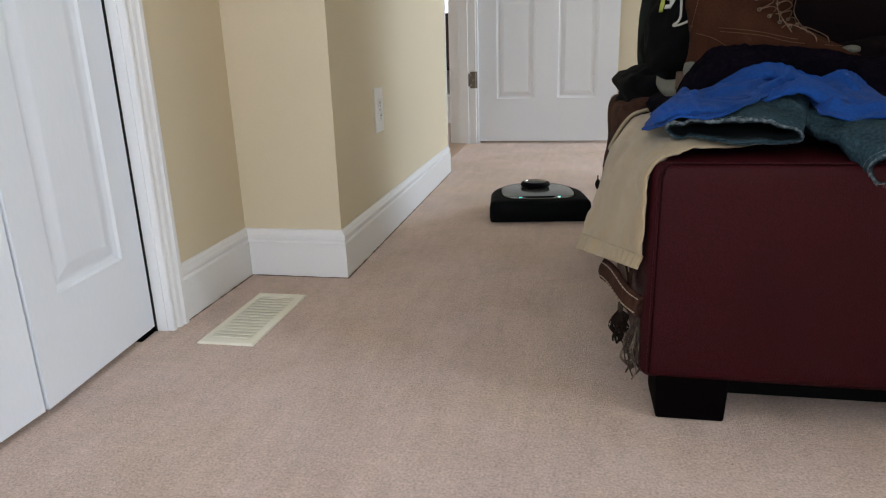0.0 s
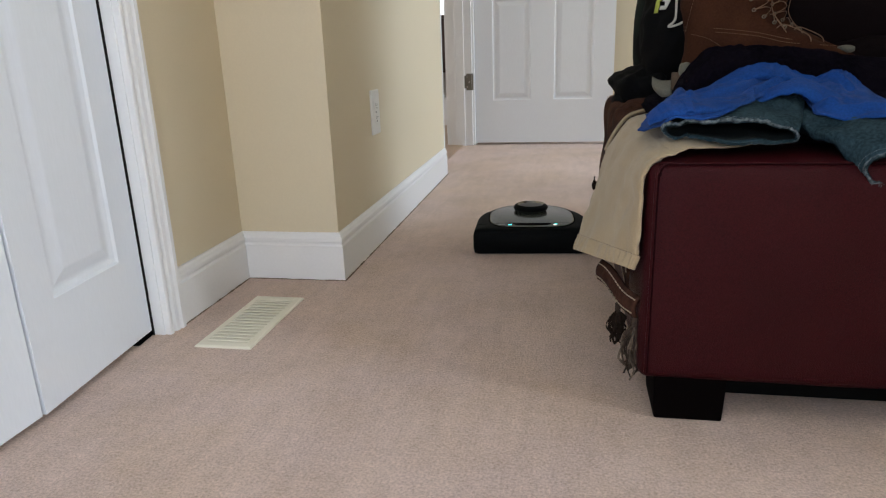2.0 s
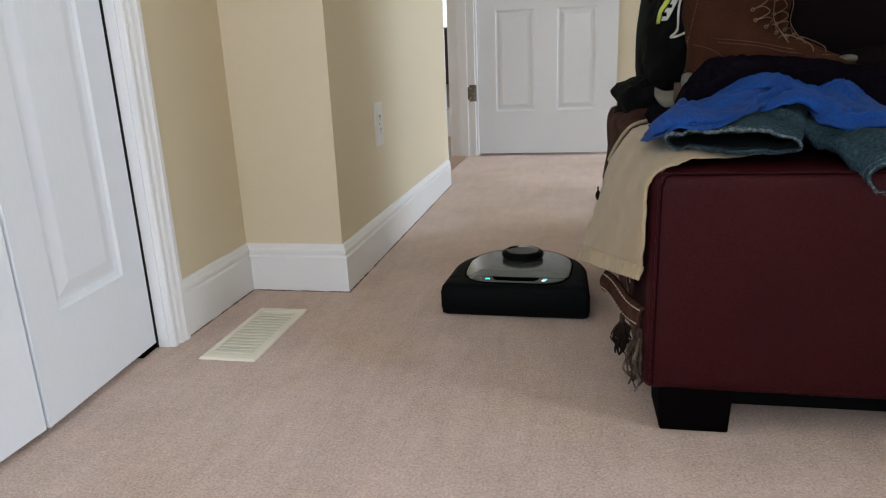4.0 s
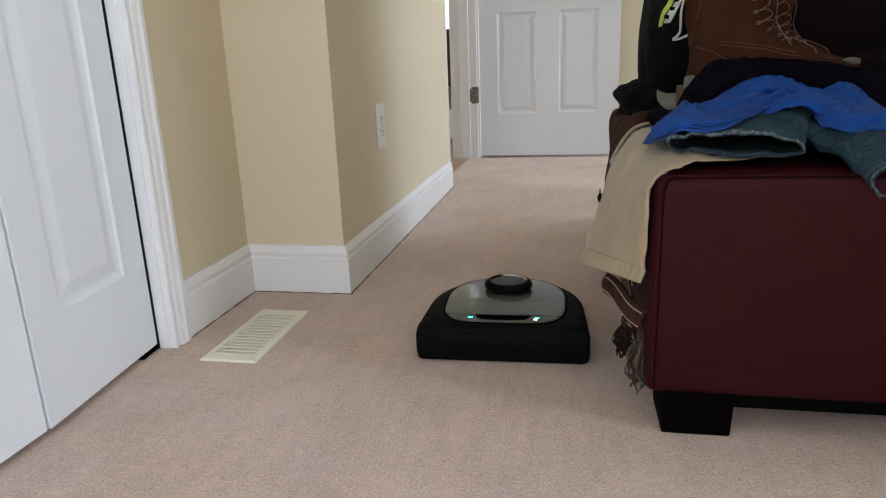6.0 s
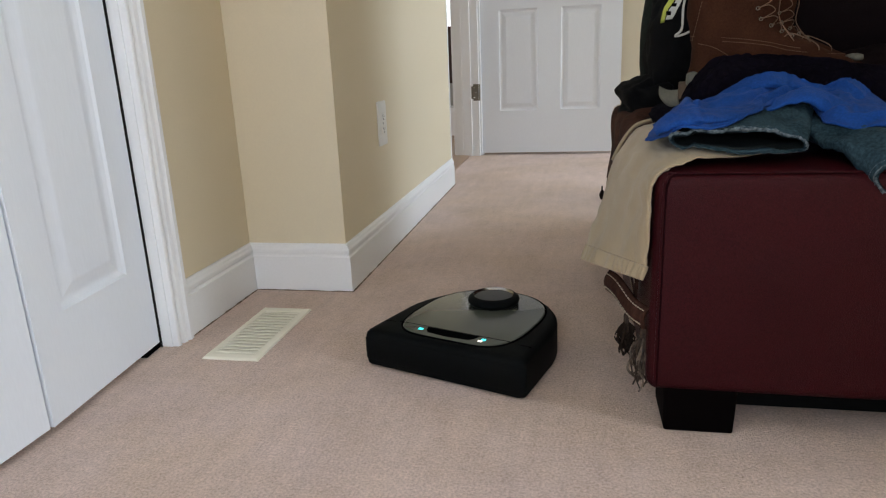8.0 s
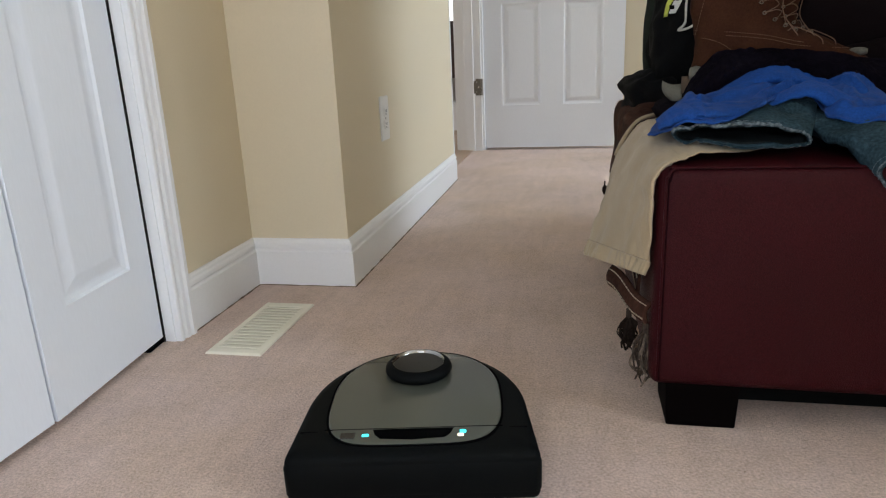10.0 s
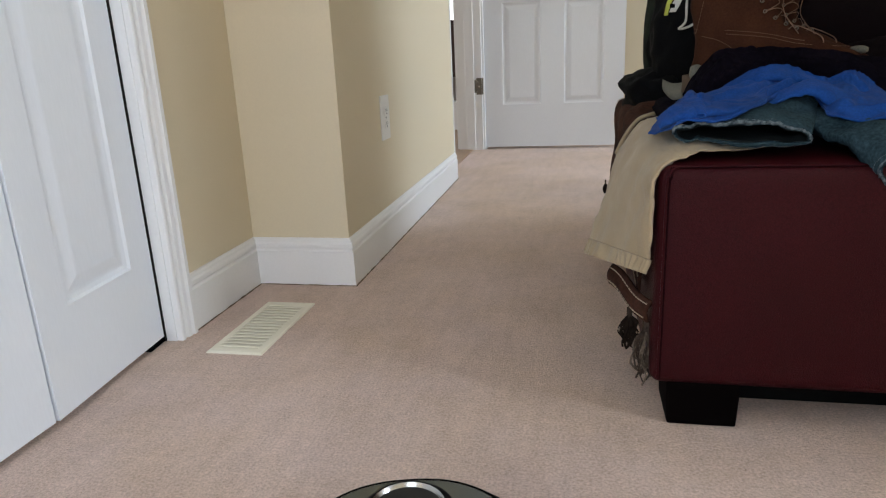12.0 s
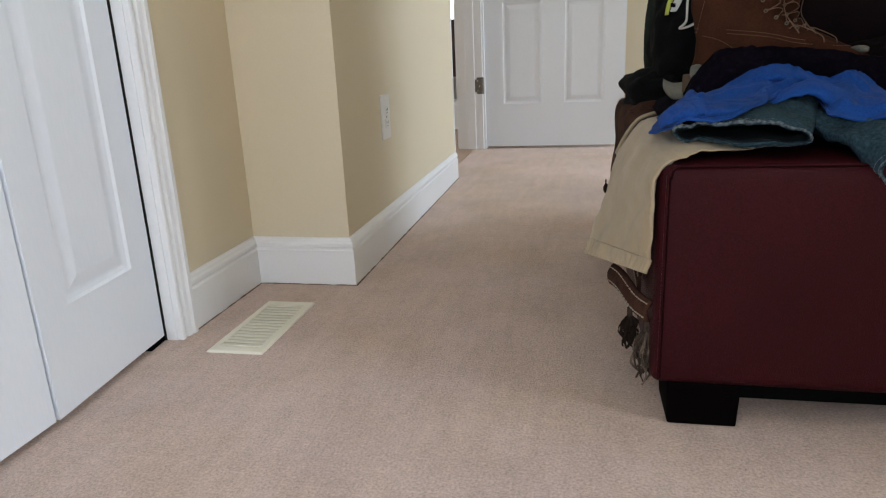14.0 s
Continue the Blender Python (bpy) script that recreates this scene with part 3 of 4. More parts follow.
# ---- fixtures ----


def floor_register():
    x0, x1, y0, y1 = -0.185, -0.060, 1.141, 1.434
    r = thing("floor_register", "ivory enamelled steel floor register with curved louvres", "floor vent", pose((x0 + x1) / 2, (y0 + y1) / 2, 0.0, 0, 0, 0))
    w, h = (x1 - x0) / 2, (y1 - y0) / 2
    ix, iy = w - 0.018, h - 0.026
    prof = [(0, 0.0), (0, 0.002), (0.003, 0.0045), (0.016, 0.0055), (0.018, 0.0050), (0.018, 0.001)]
    cs = [(-w, -h, 1, 1), (w, -h, -1, 1), (w, h, -1, -1), (-w, h, 1, -1), (-w, -h, 1, 1)]
    part("rim", sweep(prof, lambda i, q: Vector((cs[i][0] + cs[i][2] * q[0], cs[i][1] + cs[i][3] * q[0] * (1 if q[0] < 0.017 else 1.44), q[1])), 5, caps=False), VENT, r)
    part("duct", box(-ix, ix, -iy, iy, 0.0008, 0.0014), DUCT, r, "pale plate below the louvres")
    n = 15
    for i in range(n):
        y = -iy + (i + 0.5) * 2 * iy / n
        part("louvre", moved(box(-ix, ix, -0.0078, 0.0078, -0.0006, 0.0006), Matrix.Translation((0, y, 0.0044)) @ Matrix.Rotation(radians(-9), 4, "X")), VENT, r)
    return r


floor_register()


def outlet():
    o = thing("wall_outlet", "white duplex socket in an oversize plate", "power outlet", pose(WX, 1.99, 0.403, 0, 0, 0))
    part("plate", box(0.0, 0.006, -0.043, 0.043, -0.067, 0.067, 0.003), PLASTIC, o)
    for z in (-0.0195, 0.0195):
        s = part("socket", box(0.005, 0.0085, -0.0165, 0.0165, z - 0.014, z + 0.014, 0.003), PLASTIC, o)
        for y in (-0.0065, 0.0065):
            part("slot", box(0.008, 0.009, y - 0.001, y + 0.001, z - 0.001, z + 0.007), SLOT, s)
        part("earth_hole", cord([(0.008, 0, z - 0.007), (0.0092, 0, z - 0.007)], 0.0022, 3, 8), SLOT, s)
    part("screw", cord([(0.005, 0, 0), (0.0075, 0, 0)], 0.003, 3, 10), CHROME, o)


outlet()

# ---- hall ----


def hall_things():
    t = thing("drawer_chest", "dark cherry wood chest of drawers under the hall window", "chest of drawers", pose(-0.62, 6.2, 0.004))
    part("top", box(-0.5, 0.40, -0.24, 0.22, 0.855, 0.885, 0.004), DARKWOOD, t)
    part("body", box(-0.47, 0.37, -0.20, 0.20, 0.40, 0.855, 0.003), DARKWOOD, t)
    for z in (0.415, 0.635):
        for x in (-0.455, -0.04):
            d = part("drawer", box(x, x + 0.40, -0.222, -0.2005, z, z + 0.205, 0.004), DARKWOOD, t)
            part("knob", cord([(x + 0.2, -0.2215, z + 0.1), (x + 0.2, -0.245, z + 0.1)], 0.012, 6, 12), BRONZE, d, "aged bronze knob", True)
    for x in (-0.44, 0.34):
        for y in (-0.17, 0.17):
            part("leg", box(x - 0.025, x + 0.025, y - 0.025, y + 0.025, 0.0, 0.40, 0.004), DARKWOOD, t)
    b = thing("storage_box", "white painted box standing on the hall floor", "box", pose(-0.36, 5.5, 0.004))
    part("body", box(-0.15, 0.15, -0.12, 0.12, 0.0, 0.2, 0.006), WHITE, b)
    part("lid", box(-0.155, 0.155, -0.125, 0.125, 0.2, 0.225, 0.004), WHITE, b)


hall_things()

# ---- leather bench ----
OX0, OX1, OY0, OY1, OZ0, OZ1 = 0.684, 1.66, 0.966, 2.0, 0.070, 0.41


def bench():
    o = thing("ottoman", "large oxblood leather ottoman with piped seams, heaped with clothes", "ottoman", pose(0, 0, 0))
    part("body", soft_box(OX0, OX1, OY0, OY1, OZ0, OZ1, 0.018, 26, 0.0022, 71), LEATHER, o, smooth=True)
    # Black slab puts the dark under-space below the body into colour.
    part("underside_shade", box(OX0 + 0.03, OX1 - 0.03, OY0 + 0.012, OY1 - 0.06, OZ0 - 0.022, OZ0 + 0.002, 0.003), SLOT, o, "black slab painting the shade under the ottoman")
    i = 0.014
    for y in (OY0 - 0.0005, OY1 + 0.0005):
        x0, x1, z0, z1 = OX0 + i, OX1 - i, OZ0 + 0.012, OZ1 - i
        inn = 0.005 if y < 1.2 else -0.005
        top = OZ1 - 0.0028
        part("seam", cord([(x0, y, z0), (x0, y, 0.2), (x0, y, z1 - 0.02), (x0 + 0.002, y, z1 - 0.004), (x0 + 0.010, y + inn * 0.7, top - 0.001), (x0 + 0.05, y + inn, top), (1.2, y + inn, top), (x1, y + inn, top)], 0.0013, 160, 6), SEAM, o, "dark sunk seam")
        part("welt", cord([(x0 - 0.0035, y + 0.001, z0), (x0 - 0.0035, y + 0.0008, 0.2), (x0 - 0.0035, y + 0.001, z1 - 0.02), (x0 - 0.001, y + 0.001, z1 + 0.001), (x0 + 0.010, y + inn * 0.9, top + 0.0012), (x0 + 0.05, y + inn * 1.5, top + 0.0012), (1.2, y + inn * 1.5, top + 0.0012), (x1, y + inn * 1.5, top + 0.0012)], 0.0018, 160, 6), LEATHER, o, "raised leather welt", True)
    for x in (0.71, OX1 - 0.13):
        for y in (0.973, OY1 - 0.12):
            f = box(x, x + 0.109, y, y + 0.109, 0, 0.078, 0.003)
            for v in f.verts:
                if v.co.z < 0.02:
                    v.co.x += 0.003 if v.co.x < x + 0.05 else -0.003
            part("foot", f, ESPRESSO, o, "square black-stained wooden foot")
    return o


bench()


def throw():
    t = thing("throw_blanket", "dark brown suede throw with fringed corners draped over the ottoman side", "throw", pose(0, 0, 0))

    def fn(u, v):
        y0 = 1.03 + 0.32 * max(0.0, 1 - 1.7 * v)
        y = y0 + u * (2.03 - y0)
        drop = 0.185 + 0.03 * u + 0.01 * math.sin(u * 9)
        xt = 1.02
        k = min(max((u - 0.38) / 0.2, 0), 1)
        line = [(xt, y, 0.415), (0.83, y, 0.415 + 0.012 * k), (0.725, y, 0.415 + 0.020 * k), (0.681 + 0.008 * k, y, 0.395 + 0.022 * k), (0.676 + 0.008 * k, y + 0.004, 0.32), (0.672 + 0.005 * k, y + 0.03 * (1 - u) ** 4, drop)]
        p = catmull(line, v)
        d = 0.5 + ripple(p, 0.09, 0.5, 4) + 0.4 * math.sin(u * 34 + 3 * v)
        d = max(d, 0) * 0.012 * (0.12 + 0.88 * k)
        return p + (Vector((0, 0, d)) if v < 0.45 else Vector((-d, 0, 0)))
    part("cloth", sheet(fn, 90, 50, 0.005), THROW, t, smooth=True)
    for off in (0.94, 0.985):
        part("border_stitching", stitches(lambda q: fn(q, off) + Vector((-0.004, 0, 0)), 110, 0.0010), PALETHREAD, t, "pale stitching along the border")
    for edge in (0.955, 0.985):
        part("border_stitching", stitches(lambda q: fn(edge, 0.1 + 0.85 * q) + Vector((-0.003, 0, 0.003)), 60, 0.0009), PALETHREAD, t)
    # a turned-up border flap at the near corner
    def flap(u, v):
        a, b = Vector((0.632, 1.11, 0.186)), Vector((0.683, 0.985, 0.164))
        p = a.lerp(b, u) + Vector((-0.004, 0, 0)) + Vector((0.006, 0, 0.034)) * v
        return p + Vector((-0.006 * math.sin(math.pi * v), 0, 0.004 * math.sin(u * 7)))
    part("border", sheet(flap, 20, 8, 0.006), THROW, t, smooth=True)
    for v in (0.2, 0.85):
        part("border_stitching", stitches(lambda q: flap(q, v) + Vector((-0.004, -0.003, 0)), 17, 0.0011), PALETHREAD, t)
    rnd = random.Random(5)
    for tx, ty, tz, ln, fat in ((0.680, 1.004, 0.148, 0.090, 0.018), (0.657, 1.05, 0.152, 0.055, 0.013), (0.654, 2.0, 0.19, 0.028, 0.006)):
        tas = part("tassel", cord([(tx, ty, tz + 0.012), (tx, ty, tz - 0.004)], fat * 0.35, 6, 10), FRINGE, t, "frayed taupe yarn tassel")
        for k in range(34):
            a, r0 = rnd.uniform(0, 6.283), fat * rnd.uniform(0.2, 1.0)
            dx, dy = math.cos(a) * r0, math.sin(a) * r0
            e = ln * rnd.uniform(0.6, 1.05)
            w = lambda s: rnd.uniform(-1, 1) * fat * s
            pts = [(tx, ty, tz), (tx + dx * 1.1 + w(0.2), ty + dy * 1.1 + w(0.2), tz - e * 0.3), (tx + dx * 1.3 + w(0.3), ty + dy * 1.3 + w(0.3), tz - e * 0.55), (tx + dx + w(0.35), ty + dy + w(0.3), tz - e * 0.8), (tx + dx * 0.7 + w(0.4), ty + dy * 0.8 + w(0.3), max(tz - e, 0.004))]
            part("yarn", cord(pts, rnd.choice((0.0011, 0.0016, 0.0021)), 14, 5), rnd.choice((FRINGE, FRINGE, FRINGEP)) if fat > 0.015 else FRINGED, tas)


throw()


def khaki():
    t = thing("trousers", "khaki cotton trouser leg hanging over the ottoman edge", "trousers", pose(0, 0, 0))
    near = [(0.95, 1.16, 0.420), (0.86, 1.08, 0.421), (0.80, 1.03, 0.423), (0.738, 0.994, 0.424), (0.702, 0.979, 0.415), (0.682, 0.969, 0.388), (0.677, 0.967, 0.325), (0.669, 0.975, 0.248)]
    far = [(0.95, 1.46, 0.425), (0.86, 1.45, 0.430), (0.79, 1.43, 0.440), (0.712, 1.40, 0.434), (0.678, 1.38, 0.412), (0.645, 1.335, 0.358), (0.620, 1.26, 0.285), (0.588, 1.17, 0.219)]
    high = [0.004, 0.004, 0.005, 0.007, 0.010, 0.011, 0.012, 0.014]
    part("leg", leg_tube(near, far, high, 110, 72, 0.002, 0.0055, 2), KHAKI, t, smooth=True)
    part("hem", leg_tube(near, far, high, 16, 200, 0.003, 0.0055, 2, cut=(0.945, 1.0), grow=0.0016, pucker=0.0009), KHAKI, t, "stitched khaki hem", True)
    part("hem_stitching", stitches(lambda q: leg_point(near, far, high, 0.947, 6.283 * q, 0.0055, 2, 0.0028), 150, 0.0006), PALETHREAD, t, "pale hem stitching")
    # the turned-back edge behind the leg
    rim = [Vector((0.0, 0.05, 0.004)) + catmull(far, 0.2 + 0.5 * i / 20) for i in range(21)]
    part("folded_edge", cord(rim, 0.004, 60, 8), KHAKI, t, smooth=True)


khaki()


def jeans():
    t = thing("jeans", "washed blue denim jeans with frayed hems, crumpled on the ottoman", "jeans", pose(0, 0, 0))
    legs = [
        ([(0.704, 1.008, 0.453), (0.735, 1.08, 0.452), (0.79, 1.2, 0.460), (0.86, 1.38, 0.470)], [(0.890, 1.012, 0.438), (0.918, 1.09, 0.458), (0.955, 1.2, 0.482), (1.02, 1.38, 0.485)], [0.017, 0.017, 0.022, 0.024], 6),
        ([(0.958, 0.955, 0.400), (0.926, 1.03, 0.436), (0.905, 1.14, 0.448), (0.96, 1.38, 0.465)], [(1.16, 0.965, 0.402), (1.15, 1.05, 0.440), (1.13, 1.2, 0.455), (1.14, 1.38, 0.465)], [0.030, 0.024, 0.024, 0.024], 9),
    ]
    rnd = random.Random(14)
    for near, far, high, seed in legs:
        lg = part("leg", leg_tube(near, far, high, 70, 72, 0.003, 0.010, seed), DENIM, t, smooth=True)
        part("hem", leg_tube(near, far, high, 12, 200, 0.005, 0.010, seed, cut=(0.0, 0.055), grow=0.0018, pucker=0.0008), DENIM, lg, "puckered denim hem", True)
        part("frayed_edge", leg_tube(near, far, high, 5, 200, 0.0045, 0.010, seed, cut=(-0.004, 0.014), grow=0.0022, pucker=0.0007), HEM, lg, "faded frayed edge", True)
        part("hem_stitching", stitches(lambda q: leg_point(near, far, high, 0.050, 6.283 * q, 0.010, seed, 0.0024), 110, 0.0004), HEM, lg, "pale hem stitching")
        fray = bmesh.new()
        for i in range(70):
            a = rnd.uniform(0, 6.283)
            p = leg_point(near, far, high, 0.0, a, 0.010, seed, 0.001)
            q = p + Vector((rnd.uniform(-0.002, 0.002), -rnd.uniform(0.001, 0.003), rnd.uniform(-0.003, 0.001)))
            join(fray, cord([p, p.lerp(q, 0.5) + Vector((0, 0, 0.001)), q], 0.0004, 4, 4))
        tagged(part("loose_threads", fray, HEM, lg), "loose pale threads", kind="stuff")
        part("lining", leg_tube(near, far, high, 20, 40, 0.001, 0.010, seed, cut=(0.02, 0.5), grow=-0.004), DENIMIN, lg, "near-black lining painting the shade inside the cuff", True)

    part("seat", blob_mesh(blob((1.0, 1.26, 0.446), (0.12, 0.12, 0.030), 13, 0.12, flat_z=0.412)), DENIM, t, smooth=True)


jeans()


def draped(rows, folds, seed, rough):
    """A cloth through rows of guide points, with folds (u, v, u, v, width, height) laid on it."""
    def fn(u, v):
        p = catmull([catmull(row, u) for row in rows], v)
        d = -0.007
        for u0, v0, u1, v1, w, h in folds:
            du, dv = (u1 - u0) * 3, v1 - v0
            k = min(max((((u - u0) * 3) * du + (v - v0) * dv) / (du * du + dv * dv), 0), 1)
            bend = 0.05 * math.sin(6 * k + seed + u0 * 20)
            r = math.hypot((u - u0) * 3 - k * du, v - v0 - k * dv + bend) / w
            d += 1.5 * h * math.exp(-r * r) * (0.45 + 0.55 * math.sin(math.pi * (0.15 + 0.8 * k)))
        q = Vector((u * 16, v * 3, seed * 3.7))
        d += (0.3 - abs(noise.noise(q))) * rough + ridge(p, 0.03, rough * 0.5, seed) + noise.noise(p * 55) * rough * 0.22
        return p + Vector((0, -0.45 * d, d))
    return fn


def tops():
    s = thing("shirt", "royal blue jersey shirt crumpled over the jeans", "shirt", pose(0, 0, 0))
    low = [(0.680, 1.09, 0.447), (0.702, 1.03, 0.460), (0.718, 0.994, 0.476), (0.755, 0.998, 0.474), (0.805, 1.035, 0.480), (0.866, 1.11, 0.497), (0.915, 1.15, 0.502), (0.935, 1.12, 0.484), (0.930, 1.065, 0.474), (0.952, 1.035, 0.468), (1.0, 1.03, 0.469), (1.1, 1.03, 0.464)]
    mid = [(0.688, 1.13, 0.452), (0.712, 1.10, 0.474), (0.735, 1.08, 0.490), (0.775, 1.09, 0.494), (0.82, 1.11, 0.502), (0.87, 1.16, 0.512), (0.915, 1.18, 0.516), (0.945, 1.165, 0.508), (0.965, 1.11, 0.492), (0.99, 1.08, 0.482), (1.03, 1.07, 0.482), (1.12, 1.06, 0.475)]
    top = [(0.697, 1.17, 0.452), (0.727, 1.20, 0.480), (0.755, 1.22, 0.494), (0.796, 1.22, 0.501), (0.835, 1.22, 0.514), (0.870, 1.22, 0.528), (0.915, 1.22, 0.533), (0.963, 1.22, 0.524), (1.0, 1.20, 0.522), (1.025, 1.17, 0.505), (1.06, 1.14, 0.482), (1.14, 1.12, 0.470)]
    folds = [(0.10, 0.20, 0.21, 0.85, 0.09, 0.007), (0.17, 0.75, 0.24, 0.30, 0.08, 0.008), (0.22, 0.45, 0.45, 0.62, 0.07, 0.007), (0.22, 0.30, 0.40, 0.22, 0.06, 0.006), (0.24, 0.68, 0.62, 0.78, 0.08, 0.006), (0.42, 0.35, 0.64, 0.50, 0.06, 0.006), (0.50, 0.12, 0.62, 0.30, 0.06, 0.004), (0.30, 0.08, 0.46, 0.06, 0.05, 0.004), (0.68, 0.1, 0.80, 0.55, 0.08, 0.006), (0.74, 0.3, 0.95, 0.35, 0.09, 0.006), (0.05, 0.6, 0.16, 0.5, 0.07, 0.005)]
    fn = draped([low, mid, top], folds, 11, 0.006)
    part("cloth", sheet(fn, 240, 90, 0.0025), BLUE, s, smooth=True)
    part("rolled_edge", cord([fn(i / 60, 0.0) for i in range(61)], 0.0022, 180, 6), BLUE, s, smooth=True)
    # rounded folds that lie over the cloth
    bands = [
        ([(0.790, 1.17, 0.486), (0.850, 1.165, 0.508), (0.901, 1.17, 0.511), (0.945, 1.185, 0.502)], [(0.794, 1.19, 0.492), (0.858, 1.205, 0.529), (0.906, 1.21, 0.533), (0.955, 1.20, 0.510)], [0.002, 0.008, 0.008, 0.002], 31),
        ([(0.850, 1.10, 0.476), (0.907, 1.10, 0.494), (0.946, 1.085, 0.476), (0.980, 1.08, 0.466), (1.030, 1.08, 0.463)], [(0.853, 1.12, 0.482), (0.914, 1.14, 0.507), (0.954, 1.125, 0.494), (0.990, 1.11, 0.478), (1.040, 1.11, 0.475)], [0.003, 0.007, 0.008, 0.008, 0.007], 33),
        ([(0.690, 1.03, 0.455), (0.713, 1.002, 0.472), (0.747, 1.002, 0.473), (0.798, 1.03, 0.477), (0.845, 1.075, 0.487)], [(0.690, 1.07, 0.466), (0.716, 1.06, 0.484), (0.752, 1.06, 0.484), (0.800, 1.08, 0.491), (0.850, 1.11, 0.500)], [0.004, 0.008, 0.008, 0.006, 0.003], 35),
        ([(0.722, 1.06, 0.490), (0.730, 1.028, 0.482), (0.733, 0.998, 0.474)], [(0.744, 1.07, 0.500), (0.750, 1.038, 0.489), (0.747, 0.998, 0.475)], [0.004, 0.008, 0.004], 37),
    ]
    for near, far, high, seed in bands:
        part("fold", leg_tube(near, far, high, 60, 40, 0.002, 0.006, seed), BLUE, s, smooth=True)
    lip = [(0.925, 1.16, 0.502), (0.955, 1.185, 0.512), (0.982, 1.19, 0.525), (1.000, 1.19, 0.530), (1.018, 1.185, 0.520), (1.033, 1.17, 0.494), (1.06, 1.15, 0.465)]
    belly = [(0.922, 1.15, 0.501), (0.95, 1.16, 0.502), (0.975, 1.16, 0.508), (0.992, 1.155, 0.508), (1.008, 1.15, 0.498), (1.024, 1.145, 0.482), (1.06, 1.13, 0.462)]
    foot = [(0.920, 1.14, 0.499), (0.940, 1.13, 0.490), (0.960, 1.12, 0.483), (0.980, 1.115, 0.476), (1.000, 1.11, 0.470), (1.022, 1.105, 0.465), (1.06, 1.10, 0.458)]
    fn2 = draped([foot, belly, lip], [(0.05, 0.3, 0.5, 0.15, 0.10, 0.004), (0.3, 0.8, 0.7, 0.5, 0.10, 0.004)], 23, 0.004)
    part("sleeve", sheet(fn2, 70, 40, 0.0025), BLUE, s, smooth=True)
    part("sleeve_hem", cord([fn2(i / 24, 1.0) for i in range(25)], 0.0024, 90, 6), BLUE, s, smooth=True)
    n = thing("dark_sweater", "navy black jersey sweater bunched against the boots", "sweater", pose(0, 0, 0))
    low = [(0.742, 1.20, 0.474), (0.765, 1.19, 0.485), (0.80, 1.19, 0.492), (0.87, 1.20, 0.512), (0.93, 1.20, 0.518), (1.0, 1.19, 0.510), (1.06, 1.17, 0.485), (1.3, 1.17, 0.475)]
    mid = [(0.744, 1.20, 0.490), (0.765, 1.195, 0.515), (0.797, 1.19, 0.535), (0.85, 1.195, 0.545), (0.92, 1.20, 0.548), (1.0, 1.20, 0.540), (1.06, 1.195, 0.520), (1.3, 1.19, 0.50)]
    top = [(0.751, 1.235, 0.494), (0.766, 1.235, 0.524), (0.792, 1.235, 0.554), (0.82, 1.235, 0.564), (0.87, 1.235, 0.565), (0.95, 1.235, 0.557), (1.05, 1.235, 0.543), (1.3, 1.24, 0.525)]
    folds = [(0.05, 0.2, 0.4, 0.75, 0.09, 0.007), (0.2, 0.25, 0.6, 0.45, 0.08, 0.006), (0.45, 0.7, 0.8, 0.6, 0.09, 0.007), (0.55, 0.2, 0.95, 0.35, 0.1, 0.008), (0.3, 0.9, 0.6, 0.92, 0.07, 0.005)]
    fn = draped([low, mid, top], folds, 17, 0.007)
    part("cloth", sheet(fn, 150, 60, 0.004), NAVY, n, smooth=True)
    part("rolled_edge", cord([fn(i / 30, 1.0) for i in range(31)], 0.004, 120, 8), NAVY, n, smooth=True)
    h = thing("clothes_heap", "dark folded clothes under the boots on the ottoman", "clothes", pose(0, 0, 0))
    part("cloth", blob_mesh(blob((1.08, 1.38, 0.445), (0.36, 0.26, 0.06), 21, 0.05, flat_z=0.408)), NAVY, h, smooth=True)


tops()


